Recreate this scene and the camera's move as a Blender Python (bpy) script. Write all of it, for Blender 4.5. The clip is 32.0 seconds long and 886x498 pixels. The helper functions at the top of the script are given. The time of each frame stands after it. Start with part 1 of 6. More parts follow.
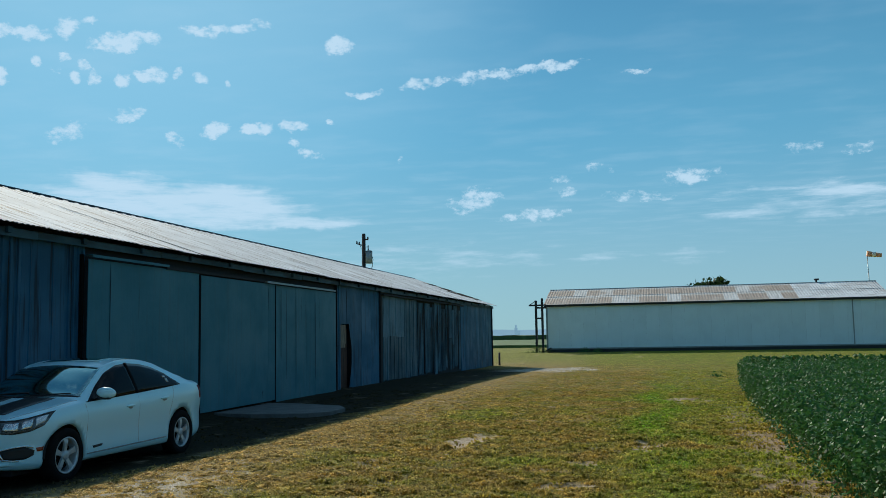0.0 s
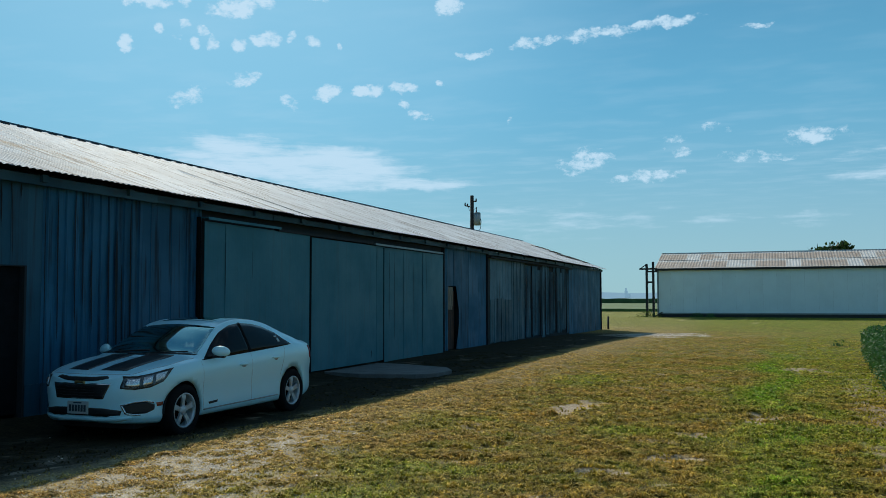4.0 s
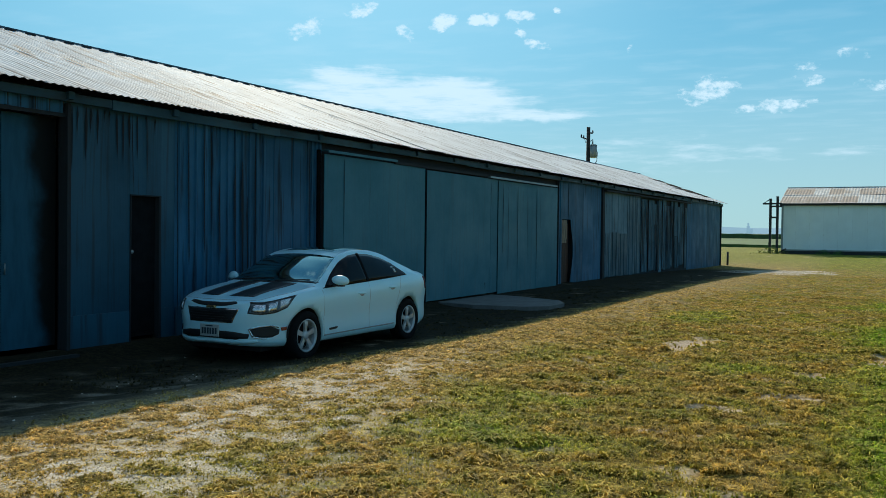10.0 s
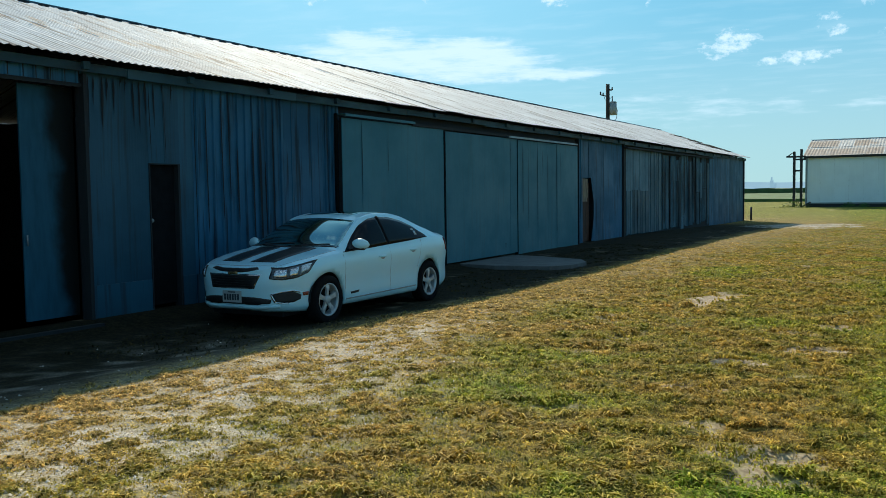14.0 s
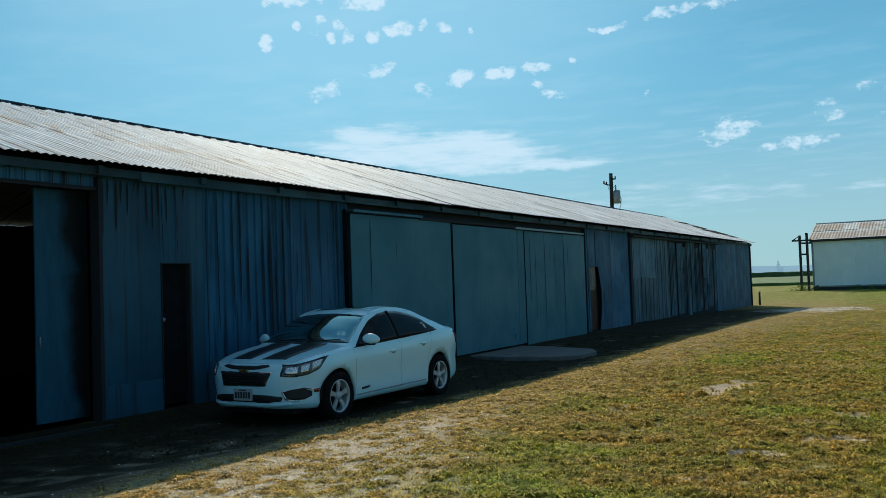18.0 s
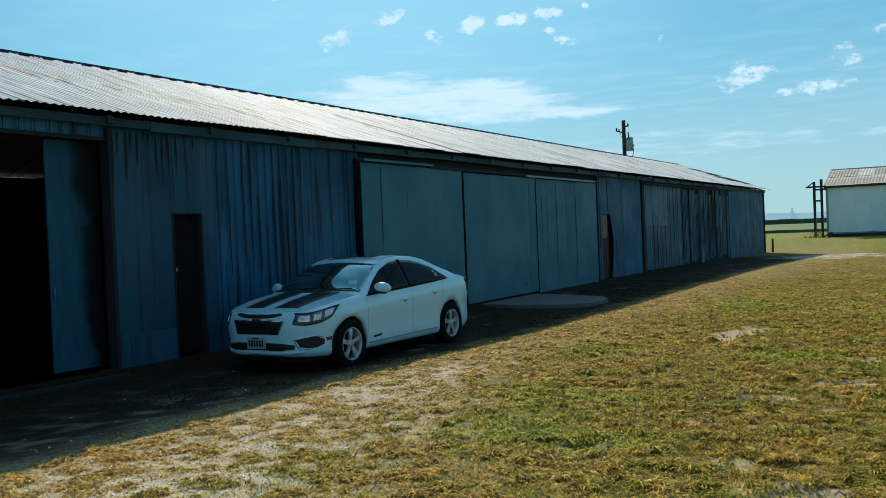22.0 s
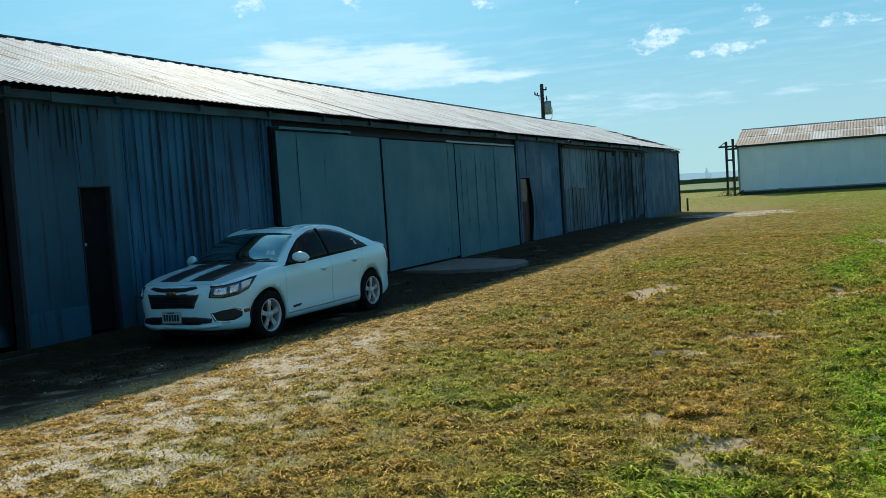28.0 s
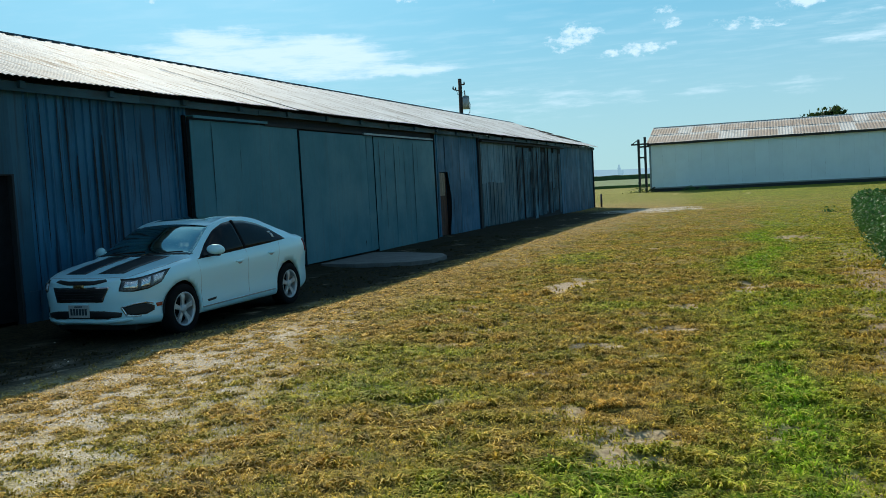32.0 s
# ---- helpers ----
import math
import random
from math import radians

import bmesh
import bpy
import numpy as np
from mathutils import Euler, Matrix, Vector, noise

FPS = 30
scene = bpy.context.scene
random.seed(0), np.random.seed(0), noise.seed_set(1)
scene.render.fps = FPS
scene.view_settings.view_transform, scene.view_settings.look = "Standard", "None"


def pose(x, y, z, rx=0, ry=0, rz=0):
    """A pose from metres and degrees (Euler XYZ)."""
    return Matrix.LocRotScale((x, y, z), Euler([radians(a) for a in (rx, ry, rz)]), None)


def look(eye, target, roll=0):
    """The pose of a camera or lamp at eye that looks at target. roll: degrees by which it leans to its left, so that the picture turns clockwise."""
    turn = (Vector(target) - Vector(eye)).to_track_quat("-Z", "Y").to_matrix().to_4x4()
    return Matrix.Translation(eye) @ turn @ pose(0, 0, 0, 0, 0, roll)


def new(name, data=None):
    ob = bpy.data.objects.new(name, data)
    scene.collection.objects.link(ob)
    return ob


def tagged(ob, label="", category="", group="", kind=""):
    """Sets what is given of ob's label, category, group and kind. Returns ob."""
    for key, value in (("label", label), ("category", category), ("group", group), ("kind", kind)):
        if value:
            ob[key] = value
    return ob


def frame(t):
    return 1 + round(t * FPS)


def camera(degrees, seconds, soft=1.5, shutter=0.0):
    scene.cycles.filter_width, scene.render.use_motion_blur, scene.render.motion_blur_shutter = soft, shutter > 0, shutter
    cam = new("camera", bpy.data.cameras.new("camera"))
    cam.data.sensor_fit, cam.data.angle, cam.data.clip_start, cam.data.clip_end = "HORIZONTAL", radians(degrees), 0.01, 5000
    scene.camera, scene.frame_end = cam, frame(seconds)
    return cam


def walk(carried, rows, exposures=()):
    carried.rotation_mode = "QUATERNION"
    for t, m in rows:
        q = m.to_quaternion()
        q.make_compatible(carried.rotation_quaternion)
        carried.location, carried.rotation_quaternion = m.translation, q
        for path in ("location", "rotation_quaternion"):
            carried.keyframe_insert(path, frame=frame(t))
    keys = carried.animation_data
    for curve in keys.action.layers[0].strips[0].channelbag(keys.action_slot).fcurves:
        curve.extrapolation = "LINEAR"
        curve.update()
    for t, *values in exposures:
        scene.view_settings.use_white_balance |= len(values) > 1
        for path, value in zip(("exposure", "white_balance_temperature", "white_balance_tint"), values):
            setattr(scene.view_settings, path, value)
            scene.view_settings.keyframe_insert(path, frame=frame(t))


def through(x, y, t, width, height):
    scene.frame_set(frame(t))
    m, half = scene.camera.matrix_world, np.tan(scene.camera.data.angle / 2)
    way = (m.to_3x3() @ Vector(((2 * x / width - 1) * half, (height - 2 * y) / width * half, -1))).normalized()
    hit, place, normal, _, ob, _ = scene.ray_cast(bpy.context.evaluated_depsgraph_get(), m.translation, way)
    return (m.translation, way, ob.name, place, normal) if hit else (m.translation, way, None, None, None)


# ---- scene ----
# the camera: someone stands on the grass and turns a little
cam = camera(52.8, 32.0, soft=0.75)
PATH = [
    (0, (-1.01, -0.408, 1.557), (-1.475, 1.527, 1.755), -1.0),
    (0.5, (-0.975, -0.413, 1.547), (-1.448, 1.523, 1.717), -1.2),
    (1, (-0.959, -0.413, 1.546), (-1.415, 1.529, 1.684), -1.5),
    (1.5, (-0.999, -0.386, 1.548), (-1.456, 1.557, 1.683), -1.5),
    (2, (-1.022, -0.329, 1.559), (-1.539, 1.597, 1.711), -1.4),
    (2.5, (-1.029, -0.33, 1.578), (-1.614, 1.574, 1.762), -1.0),
    (3, (-1.026, -0.336, 1.588), (-1.645, 1.558, 1.762), -0.9),
    (3.5, (-1.021, -0.35, 1.595), (-1.683, 1.532, 1.745), -0.4),
    (4, (-0.998, -0.305, 1.609), (-1.698, 1.565, 1.723), -0.1),
    (4.5, (-0.992, -0.309, 1.608), (-1.708, 1.556, 1.698), 0.0),
    (6.5, (-0.936, -0.405, 1.623), (-1.753, 1.42, 1.631), 0.1),
    (7, (-0.94, -0.406, 1.628), (-1.786, 1.406, 1.628), 0.2),
    (7.5, (-0.947, -0.413, 1.633), (-1.811, 1.39, 1.622), -0.1),
    (8, (-0.957, -0.411, 1.626), (-1.839, 1.384, 1.598), 0.1),
    (8.5, (-0.954, -0.406, 1.628), (-1.851, 1.382, 1.596), 0.4),
    (9, (-0.948, -0.406, 1.631), (-1.865, 1.371, 1.595), 0.8),
    (9.5, (-0.945, -0.417, 1.63), (-1.872, 1.355, 1.592), 0.8),
    (10, (-0.945, -0.42, 1.63), (-1.878, 1.349, 1.59), 0.7),
    (10.5, (-0.947, -0.408, 1.621), (-1.894, 1.353, 1.572), 0.5),
    (11, (-0.952, -0.385, 1.626), (-1.887, 1.382, 1.55), 0.3),
    (11.5, (-0.954, -0.367, 1.623), (-1.881, 1.401, 1.514), 0.9),
    (12, (-0.948, -0.365, 1.616), (-1.862, 1.409, 1.489), 1.3),
    (12.5, (-0.949, -0.364, 1.612), (-1.88, 1.401, 1.476), 0.7),
    (13, (-0.953, -0.369, 1.616), (-1.898, 1.389, 1.492), 0.2),
    (13.5, (-0.944, -0.382, 1.617), (-1.903, 1.37, 1.5), -0.2),
    (14, (-0.957, -0.364, 1.603), (-1.93, 1.379, 1.48), -0.8),
    (14.5, (-0.936, -0.38, 1.617), (-1.903, 1.368, 1.521), -1.4),
    (15, (-0.92, -0.398, 1.624), (-1.877, 1.358, 1.613), -1.4),
    (15.5, (-0.919, -0.39, 1.64), (-1.875, 1.366, 1.68), -1.5),
    (17.5, (-0.945, -0.4, 1.645), (-1.914, 1.347, 1.727), -2.0),
    (18, (-0.953, -0.435, 1.644), (-1.937, 1.305, 1.724), -2.0),
    (18.5, (-0.961, -0.43, 1.639), (-1.956, 1.303, 1.713), -2.1),
    (19, (-0.968, -0.428, 1.638), (-1.971, 1.302, 1.701), -2.4),
    (19.5, (-0.97, -0.412, 1.633), (-1.966, 1.322, 1.672), -2.4),
    (20, (-0.973, -0.389, 1.629), (-1.969, 1.345, 1.649), -2.4),
    (20.5, (-0.964, -0.4, 1.635), (-1.971, 1.328, 1.642), -2.3),
    (21, (-0.966, -0.39, 1.629), (-1.975, 1.337, 1.621), -2.3),
    (21.5, (-0.955, -0.398, 1.629), (-1.955, 1.334, 1.608), -2.4),
    (22, (-0.945, -0.415, 1.626), (-1.957, 1.311, 1.594), -2.4),
    (22.5, (-0.951, -0.399, 1.626), (-1.948, 1.334, 1.58), -2.2),
    (23, (-0.946, -0.397, 1.626), (-1.929, 1.344, 1.57), -2.3),
    (23.5, (-0.943, -0.387, 1.626), (-1.91, 1.362, 1.556), -2.2),
    (24, (-0.94, -0.379, 1.621), (-1.893, 1.378, 1.537), -1.8),
    (24.5, (-0.919, -0.379, 1.622), (-1.856, 1.385, 1.512), -1.6),
    (25, (-0.929, -0.361, 1.618), (-1.84, 1.415, 1.487), -1.3),
    (25.5, (-0.942, -0.347, 1.611), (-1.841, 1.435, 1.469), -1.5),
    (27.5, (-0.912, -0.327, 1.611), (-1.761, 1.48, 1.481), -3.2),
    (28, (-0.892, -0.346, 1.62), (-1.756, 1.454, 1.504), -3.8),
    (28.5, (-0.892, -0.365, 1.628), (-1.776, 1.426, 1.518), -3.5),
    (29, (-0.899, -0.38, 1.627), (-1.771, 1.416, 1.503), -2.7),
    (29.5, (-0.874, -0.382, 1.632), (-1.72, 1.426, 1.495), -2.9),
    (30, (-0.852, -0.398, 1.623), (-1.657, 1.426, 1.464), -3.0),
    (30.5, (-0.852, -0.356, 1.612), (-1.639, 1.474, 1.437), -2.7),
    (31, (-0.866, -0.327, 1.614), (-1.659, 1.5, 1.435), -2.4),
    (31.5, (-0.912, -0.333, 1.627), (-1.648, 1.52, 1.48), -2.4),
    (32, (-0.954, -0.303, 1.615), (-1.647, 1.568, 1.474), -3.1),
]
walk(cam, [(t, look(eye, at, roll)) for t, eye, at, roll in PATH],
     [(t, stops, kelvin, 9) for t, stops, kelvin in ((0, -0.3, 5620), (2, -0.29, 5640), (4, -0.26, 5680), (7, -0.05, 5850), (9, 0.01, 5950), (10, 0.03, 5930), (11, 0.12, 5950), (12, 0.2, 5950), (13, 0.23, 5950), (14, 0.16, 5950), (15, 0.0, 5900),
                                                       (16, -0.05, 5880), (19, -0.14, 5850), (21, -0.01, 5900), (23.5, 0.1, 5930), (25, 0.17, 5950), (28, 0.15, 5950), (29, 0.2, 5950), (31, 0.23, 5950), (32, 0.13, 5950))])

# ---- world, sun, exposure ----
TO_SUN = Vector((-1.0, 1.38, 1.0)).normalized()
SUN_EL = math.asin(TO_SUN.z)
SUN_AZ = math.atan2(TO_SUN.x, TO_SUN.y)   # clockwise from +y, seen from above


class Nodes:
    """Short names for the nodes of one material or world."""

    def __init__(self, tree):
        self.t = tree

    def node(self, kind):
        return self.t.nodes.new("ShaderNode" + kind)

    def put(self, socket, value):
        if isinstance(value, bpy.types.NodeSocket):
            self.t.links.new(value, socket)
        elif value is not None:
            if isinstance(value, (tuple, list)) and len(value) == 3 and socket.type == "RGBA":
                value = (*value, 1)
            socket.default_value = value

    def math(self, op, a, b=None, c=None, clamp=False):
        n = self.node("Math")
        n.operation, n.use_clamp = op, clamp
        for s, v in zip(n.inputs, (a, b, c)):
            self.put(s, v)
        return n.outputs[0]

    def vec(self, op, a, b=None, scale=None):
        n = self.node("VectorMath")
        n.operation = op
        self.put(n.inputs[0], a)
        self.put(n.inputs[1], b)
        if scale is not None:
            self.put(n.inputs["Scale"], scale)
        return n.outputs["Value"] if op in ("LENGTH", "DOT_PRODUCT", "DISTANCE") else n.outputs[0]

    def ramp(self, v, lo, hi, to0=0.0, to1=1.0):
        n = self.node("MapRange")
        n.interpolation_type = "SMOOTHSTEP"
        for s, x in zip(n.inputs, (v, lo, hi, to0, to1)):
            self.put(s, x)
        return n.outputs[0]

    def noise(self, scale, vector=None, detail=4.0, rough=0.55):
        n = self.node("TexNoise")
        self.put(n.inputs["Vector"], vector)
        n.inputs["Scale"].default_value, n.inputs["Detail"].default_value, n.inputs["Roughness"].default_value = scale, detail, rough
        return n.outputs["Fac"]

    def mix(self, fac, a, b, mode="MIX"):
        n = self.node("Mix")
        n.data_type, n.blend_type = "RGBA", mode
        self.put(n.inputs[0], fac)
        self.put(n.inputs[6], a)
        self.put(n.inputs[7], b)
        return n.outputs[2]

    def pos(self):
        return self.node("NewGeometry").outputs["Position"]

    def scaled(self, v, s):
        return self.vec("MULTIPLY", v, s)

    def split(self, v):
        n = self.node("SeparateXYZ")
        self.put(n.inputs[0], v)
        return n.outputs

    def attr(self, name):
        n = self.node("Attribute")
        n.attribute_name = name
        return n.outputs["Fac"]

    def bump(self, height, strength=0.4, distance=0.02):
        n = self.node("Bump")
        n.inputs["Strength"].default_value, n.inputs["Distance"].default_value = strength, distance
        self.put(n.inputs["Height"], height)
        return n.outputs[0]


world = bpy.data.worlds.new("sky")
scene.world = world
world.use_nodes = True


def direction(az, el):
    """A direction from degrees to the left of +y and degrees above the horizon."""
    a, e = radians(az), radians(el)
    return Vector((-math.sin(a) * math.cos(e), math.cos(a) * math.cos(e), math.sin(e)))


# clouds: degrees left of +y, degrees up, half width, half height (degrees), lean of the long axis, amount
PUFFS = [
    (33.3, 18.0, 2.1, 0.6, 10, 0.95), (36.8, 18.5, 0.7, 0.6, 25, 0.9), (38.7, 18.0, 1.2, 0.4, 5, 0.9), (35.6, 19.1, 0.6, 0.3, 10, 0.9), (40.3, 18.0, 0.5, 0.5, 0, 0.85), (38.5, 16.6, 0.3, 0.45, 0, 0.85),
    (36.9, 16.8, 0.35, 0.4, 0, 0.9), (40.3, 15.4, 0.5, 0.6, 0, 0.95), (37.4, 16.0, 0.4, 0.3, 0, 0.85), (35.7, 16.4, 0.45, 0.35, 0, 0.9), (36.2, 15.7, 0.4, 0.35, 0, 0.9), (35.1, 15.8, 0.35, 0.5, 0, 0.9),
    (33.5, 15.8, 0.5, 0.45, 30, 0.9), (31.9, 16.2, 0.9, 0.5, 0, 0.95), (30.3, 16.3, 0.25, 0.4, 0, 0.85), (28.9, 16.3, 0.6, 0.4, 0, 0.9),
]
ROW_PUFFS = [
    (27.1, 15.9, 0.25, 0.25, 0, 0.75), (28.5, 19.1, 1.5, 0.4, 5, 0.85), (26.4, 19.3, 0.8, 0.35, 0, 0.75), (25.0, 19.6, 0.7, 0.25, 0, 0.85), (27.9, 13.0, 0.85, 0.45, 15, 1.0), (25.4, 13.3, 1.0, 0.45, 12, 1.0),
    (23.2, 13.5, 1.0, 0.42, 3, 1.0), (20.7, 13.7, 0.4, 0.22, 5, 0.9), (23.0, 12.5, 0.4, 0.25, 0, 0.9), (22.0, 11.8, 0.9, 0.4, -8, 0.8), (16.1, 11.4, 0.22, 0.32, 0, 0.8), (20.1, 18.5, 0.9, 0.7, 25, 1.0),
    (18.6, 15.6, 1.4, 0.22, 5, 0.8), (14.3, 16.2, 1.6, 0.35, 7, 0.9), (10.5, 16.6, 2.3, 0.4, 7, 0.95), (6.5, 17.0, 2.6, 0.35, 7, 0.95),
]
LOW_PUFFS = [
    (0.9, 16.3, 1.0, 0.2, 0, 0.6), (36.6, 12.4, 1.3, 0.55, 20, 0.75), (33.2, 13.8, 1.2, 0.45, 15, 0.75), (30.4, 12.4, 0.5, 0.6, 30, 0.75), (11.4, 8.7, 1.7, 0.75, 10, 0.8), (7.4, 7.7, 2.4, 0.4, 5, 0.8),
    (3.5, 10.6, 1.0, 0.5, -10, 0.6), (-2.3, 9.7, 1.9, 0.5, 5, 0.85), (0.5, 8.6, 2.5, 0.45, -6, 0.65), (-8.7, 11.0, 1.2, 0.35, 0, 0.7), (-11.9, 10.6, 0.9, 0.4, 0, 0.65), (5.9, 9.9, 0.9, 0.35, 0, 0.55), (5.7, 9.1, 0.9, 0.3, 0, 0.55),
]
VEILS = [(29.5, 8.6, 8.5, 1.5, -5, 0.85), (24.5, 7.6, 6.0, 0.6, -2, 0.8), (-9.0, 7.8, 6.0, 1.2, 0, 0.6), (13.0, 5.0, 12.0, 1.2, 0, 0.3), (30.5, 8.0, 6.0, 0.9, -6, 0.9), (2.0, 4.9, 7.0, 0.5, 0, 0.35)]


def build_sky():
    nt = world.node_tree
    nt.nodes.clear()
    n = Nodes(nt)
    out, bg = n.node("OutputWorld"), n.node("Background")
    bg.inputs["Strength"].default_value = 0.066
    sky = n.node("TexSky")
    sky.sky_type, sky.sun_disc = "NISHITA", False
    sky.sun_elevation, sky.sun_rotation = SUN_EL, SUN_AZ
    sky.air_density, sky.dust_density, sky.ozone_density = 1.0, 0.15, 2.5
    way = n.node("TexCoord").outputs["Generated"]
    found = []
    curl = n.node("TexNoise")
    curl.inputs["Scale"].default_value, curl.inputs["Detail"].default_value = 46.0, 5.0
    n.put(curl.inputs["Vector"], way)
    bent = n.vec("ADD", way, n.vec("SCALE", n.vec("SUBTRACT", curl.outputs["Color"], (0.5, 0.5, 0.5)), scale=0.019))
    up = n.split(way)[2]
    flat = n.vec("SCALE", way, scale=n.math("DIVIDE", 1.0, n.math("MAXIMUM", up, 0.06)))
    fine = n.noise(62.0, n.scaled(way, (1.0, 1.0, 1.6)), 8.0, 0.66)
    big = n.noise(2.2, n.scaled(flat, (1.0, 1.4, 0.0)), 3.0)
    for group in (PUFFS + ROW_PUFFS + LOW_PUFFS, VEILS):
        total = None
        for az, el, wide, high, lean, amount in group:
            c = direction(az, el)
            right = Vector((0, 0, 1)).cross(c).normalized() * -1
            above = c.cross(right) * -1 if c.cross(right).z < 0 else c.cross(right)
            ca, sa = math.cos(radians(lean)), math.sin(radians(lean))
            u = (right * ca + above * sa) / math.sin(radians(wide))
            v = (above * ca - right * sa) / math.sin(radians(high))
            p = n.math("MULTIPLY_ADD", n.vec("DOT_PRODUCT", bent, tuple(u)), 1.0, -c.dot(u))
            q = n.math("MULTIPLY_ADD", n.vec("DOT_PRODUCT", bent, tuple(v)), 1.0, -c.dot(v))
            r = n.math("ADD", n.math("MULTIPLY", p, p), n.math("MULTIPLY", q, q))
            one = n.ramp(r, 0.0, 1.9, amount, 0.0)
            one = n.math("MULTIPLY", one, n.ramp(n.vec("DOT_PRODUCT", way, tuple(c)), 0.5, 0.9))
            total = one if total is None else n.math("MAXIMUM", total, one)
        found.append(total)
    mask, veils = found
    cover = n.math("ADD", n.math("MULTIPLY", mask, 0.70), n.math("MULTIPLY", n.math("SUBTRACT", fine, 0.5), 2.2))
    cover = n.math("MULTIPLY", n.ramp(cover, 0.24, 0.80), n.ramp(mask, 0.02, 0.3))
    wisp = n.noise(13.0, n.scaled(way, (1.0, 1.0, 7.0)), 7.0, 0.62)
    wisp = n.math("ADD", n.math("MULTIPLY", veils, 0.7), n.math("MULTIPLY", n.math("SUBTRACT", wisp, 0.5), 1.7))
    wisp = n.math("MULTIPLY", n.math("MULTIPLY", n.ramp(wisp, 0.12, 0.74), n.ramp(veils, 0.0, 0.4)), 0.95)
    # broken mackerel clouds higher up
    lump = n.noise(5.0, n.scaled(flat, (1.0, 1.0, 0.0)), 6.0, 0.62)
    small = n.math("MULTIPLY", n.ramp(n.math("ADD", lump, n.math("MULTIPLY", n.math("SUBTRACT", big, 0.5), 0.5)), 0.50, 0.66), n.ramp(up, 0.42, 0.6))
    cover = n.math("MAXIMUM", n.math("MAXIMUM", cover, wisp), small)
    veil = n.math("MULTIPLY", n.ramp(big, 0.42, 0.75), n.math("MULTIPLY", n.ramp(up, 0.0, 0.25, 0.3, 0.08), n.ramp(up, 0.07, 0.16)))
    cover = n.math("MAXIMUM", n.math("MULTIPLY", cover, 0.9), veil)
    tint = n.mix(1.0, sky.outputs[0], (0.62, 1.20, 1.17), "MULTIPLY")
    # the haze towards the horizon is paler than clear air
    # and glares most on the sun's side of the sky
    glare = n.ramp(n.vec("DOT_PRODUCT", way, tuple(Vector((TO_SUN.x, TO_SUN.y, 0)).normalized())), -0.35, 0.75, 0.66, 1.0)
    pale = n.mix(n.ramp(up, 0.03, 0.24), (6.5, 9.2, 9.9), (3.6, 8.4, 10.6))
    tint = n.mix(n.ramp(up, 0.0, 0.60, 0.80, 0.0), tint, n.vec("SCALE", pale, scale=glare))
    halo = n.ramp(n.vec("DOT_PRODUCT", way, tuple(TO_SUN)), 0.86, 1.0)
    tint = n.mix(n.math("MULTIPLY", halo, 0.45), tint, (8.5, 13.5, 15.0))
    col = n.mix(cover, tint, (11.2, 13.6, 14.4))
    nt.links.new(col, bg.inputs[0])
    nt.links.new(bg.outputs[0], out.inputs[0])


build_sky()
sun_data = bpy.data.lights.new("sun", "SUN")
sun_data.energy, sun_data.angle, sun_data.color = 5.0, radians(0.53), (1.0, 0.85, 0.60)
sun = new("sun", sun_data)
sun.matrix_world = look((0, 0, 30), Vector((0, 0, 30)) - TO_SUN)


# ---- materials ----
def blank(name):
    m = bpy.data.materials.new(name)
    m.use_nodes = True
    n = Nodes(m.node_tree)
    return m, n, m.node_tree.nodes["Principled BSDF"]


def mat(name, color, rough=0.8, metal=0.0, vary=0.25, scale=6.0, bump=0.15, stretch=(1, 1, 1), spec=None, coat=0.0):
    """A surface whose colour drifts at two scales, with a little relief."""
    m, n, b = blank(name)
    p = n.scaled(n.pos(), stretch)
    big, small = n.noise(scale, p, 3.0), n.noise(scale * 9, p, 3.0)
    f = n.math("ADD", n.math("MULTIPLY", big, 0.6), n.math("MULTIPLY", small, 0.4))
    lo, hi = tuple(c * (1 - vary) for c in color), tuple(min(1, c * (1 + vary)) for c in color)
    n.put(b.inputs["Base Color"], n.mix(n.ramp(f, 0.3, 0.7), lo, hi))
    n.put(b.inputs["Roughness"], n.ramp(small, 0.2, 0.8, max(0.02, rough - 0.08), min(1, rough + 0.08)))
    b.inputs["Metallic"].default_value = metal
    if spec is not None:
        b.inputs["Specular IOR Level"].default_value = spec
    if coat:
        b.inputs["Coat Weight"].default_value = coat
        b.inputs["Coat Roughness"].default_value = 0.04
    if bump:
        n.put(b.inputs["Normal"], n.bump(f, bump, 0.01))
    return m


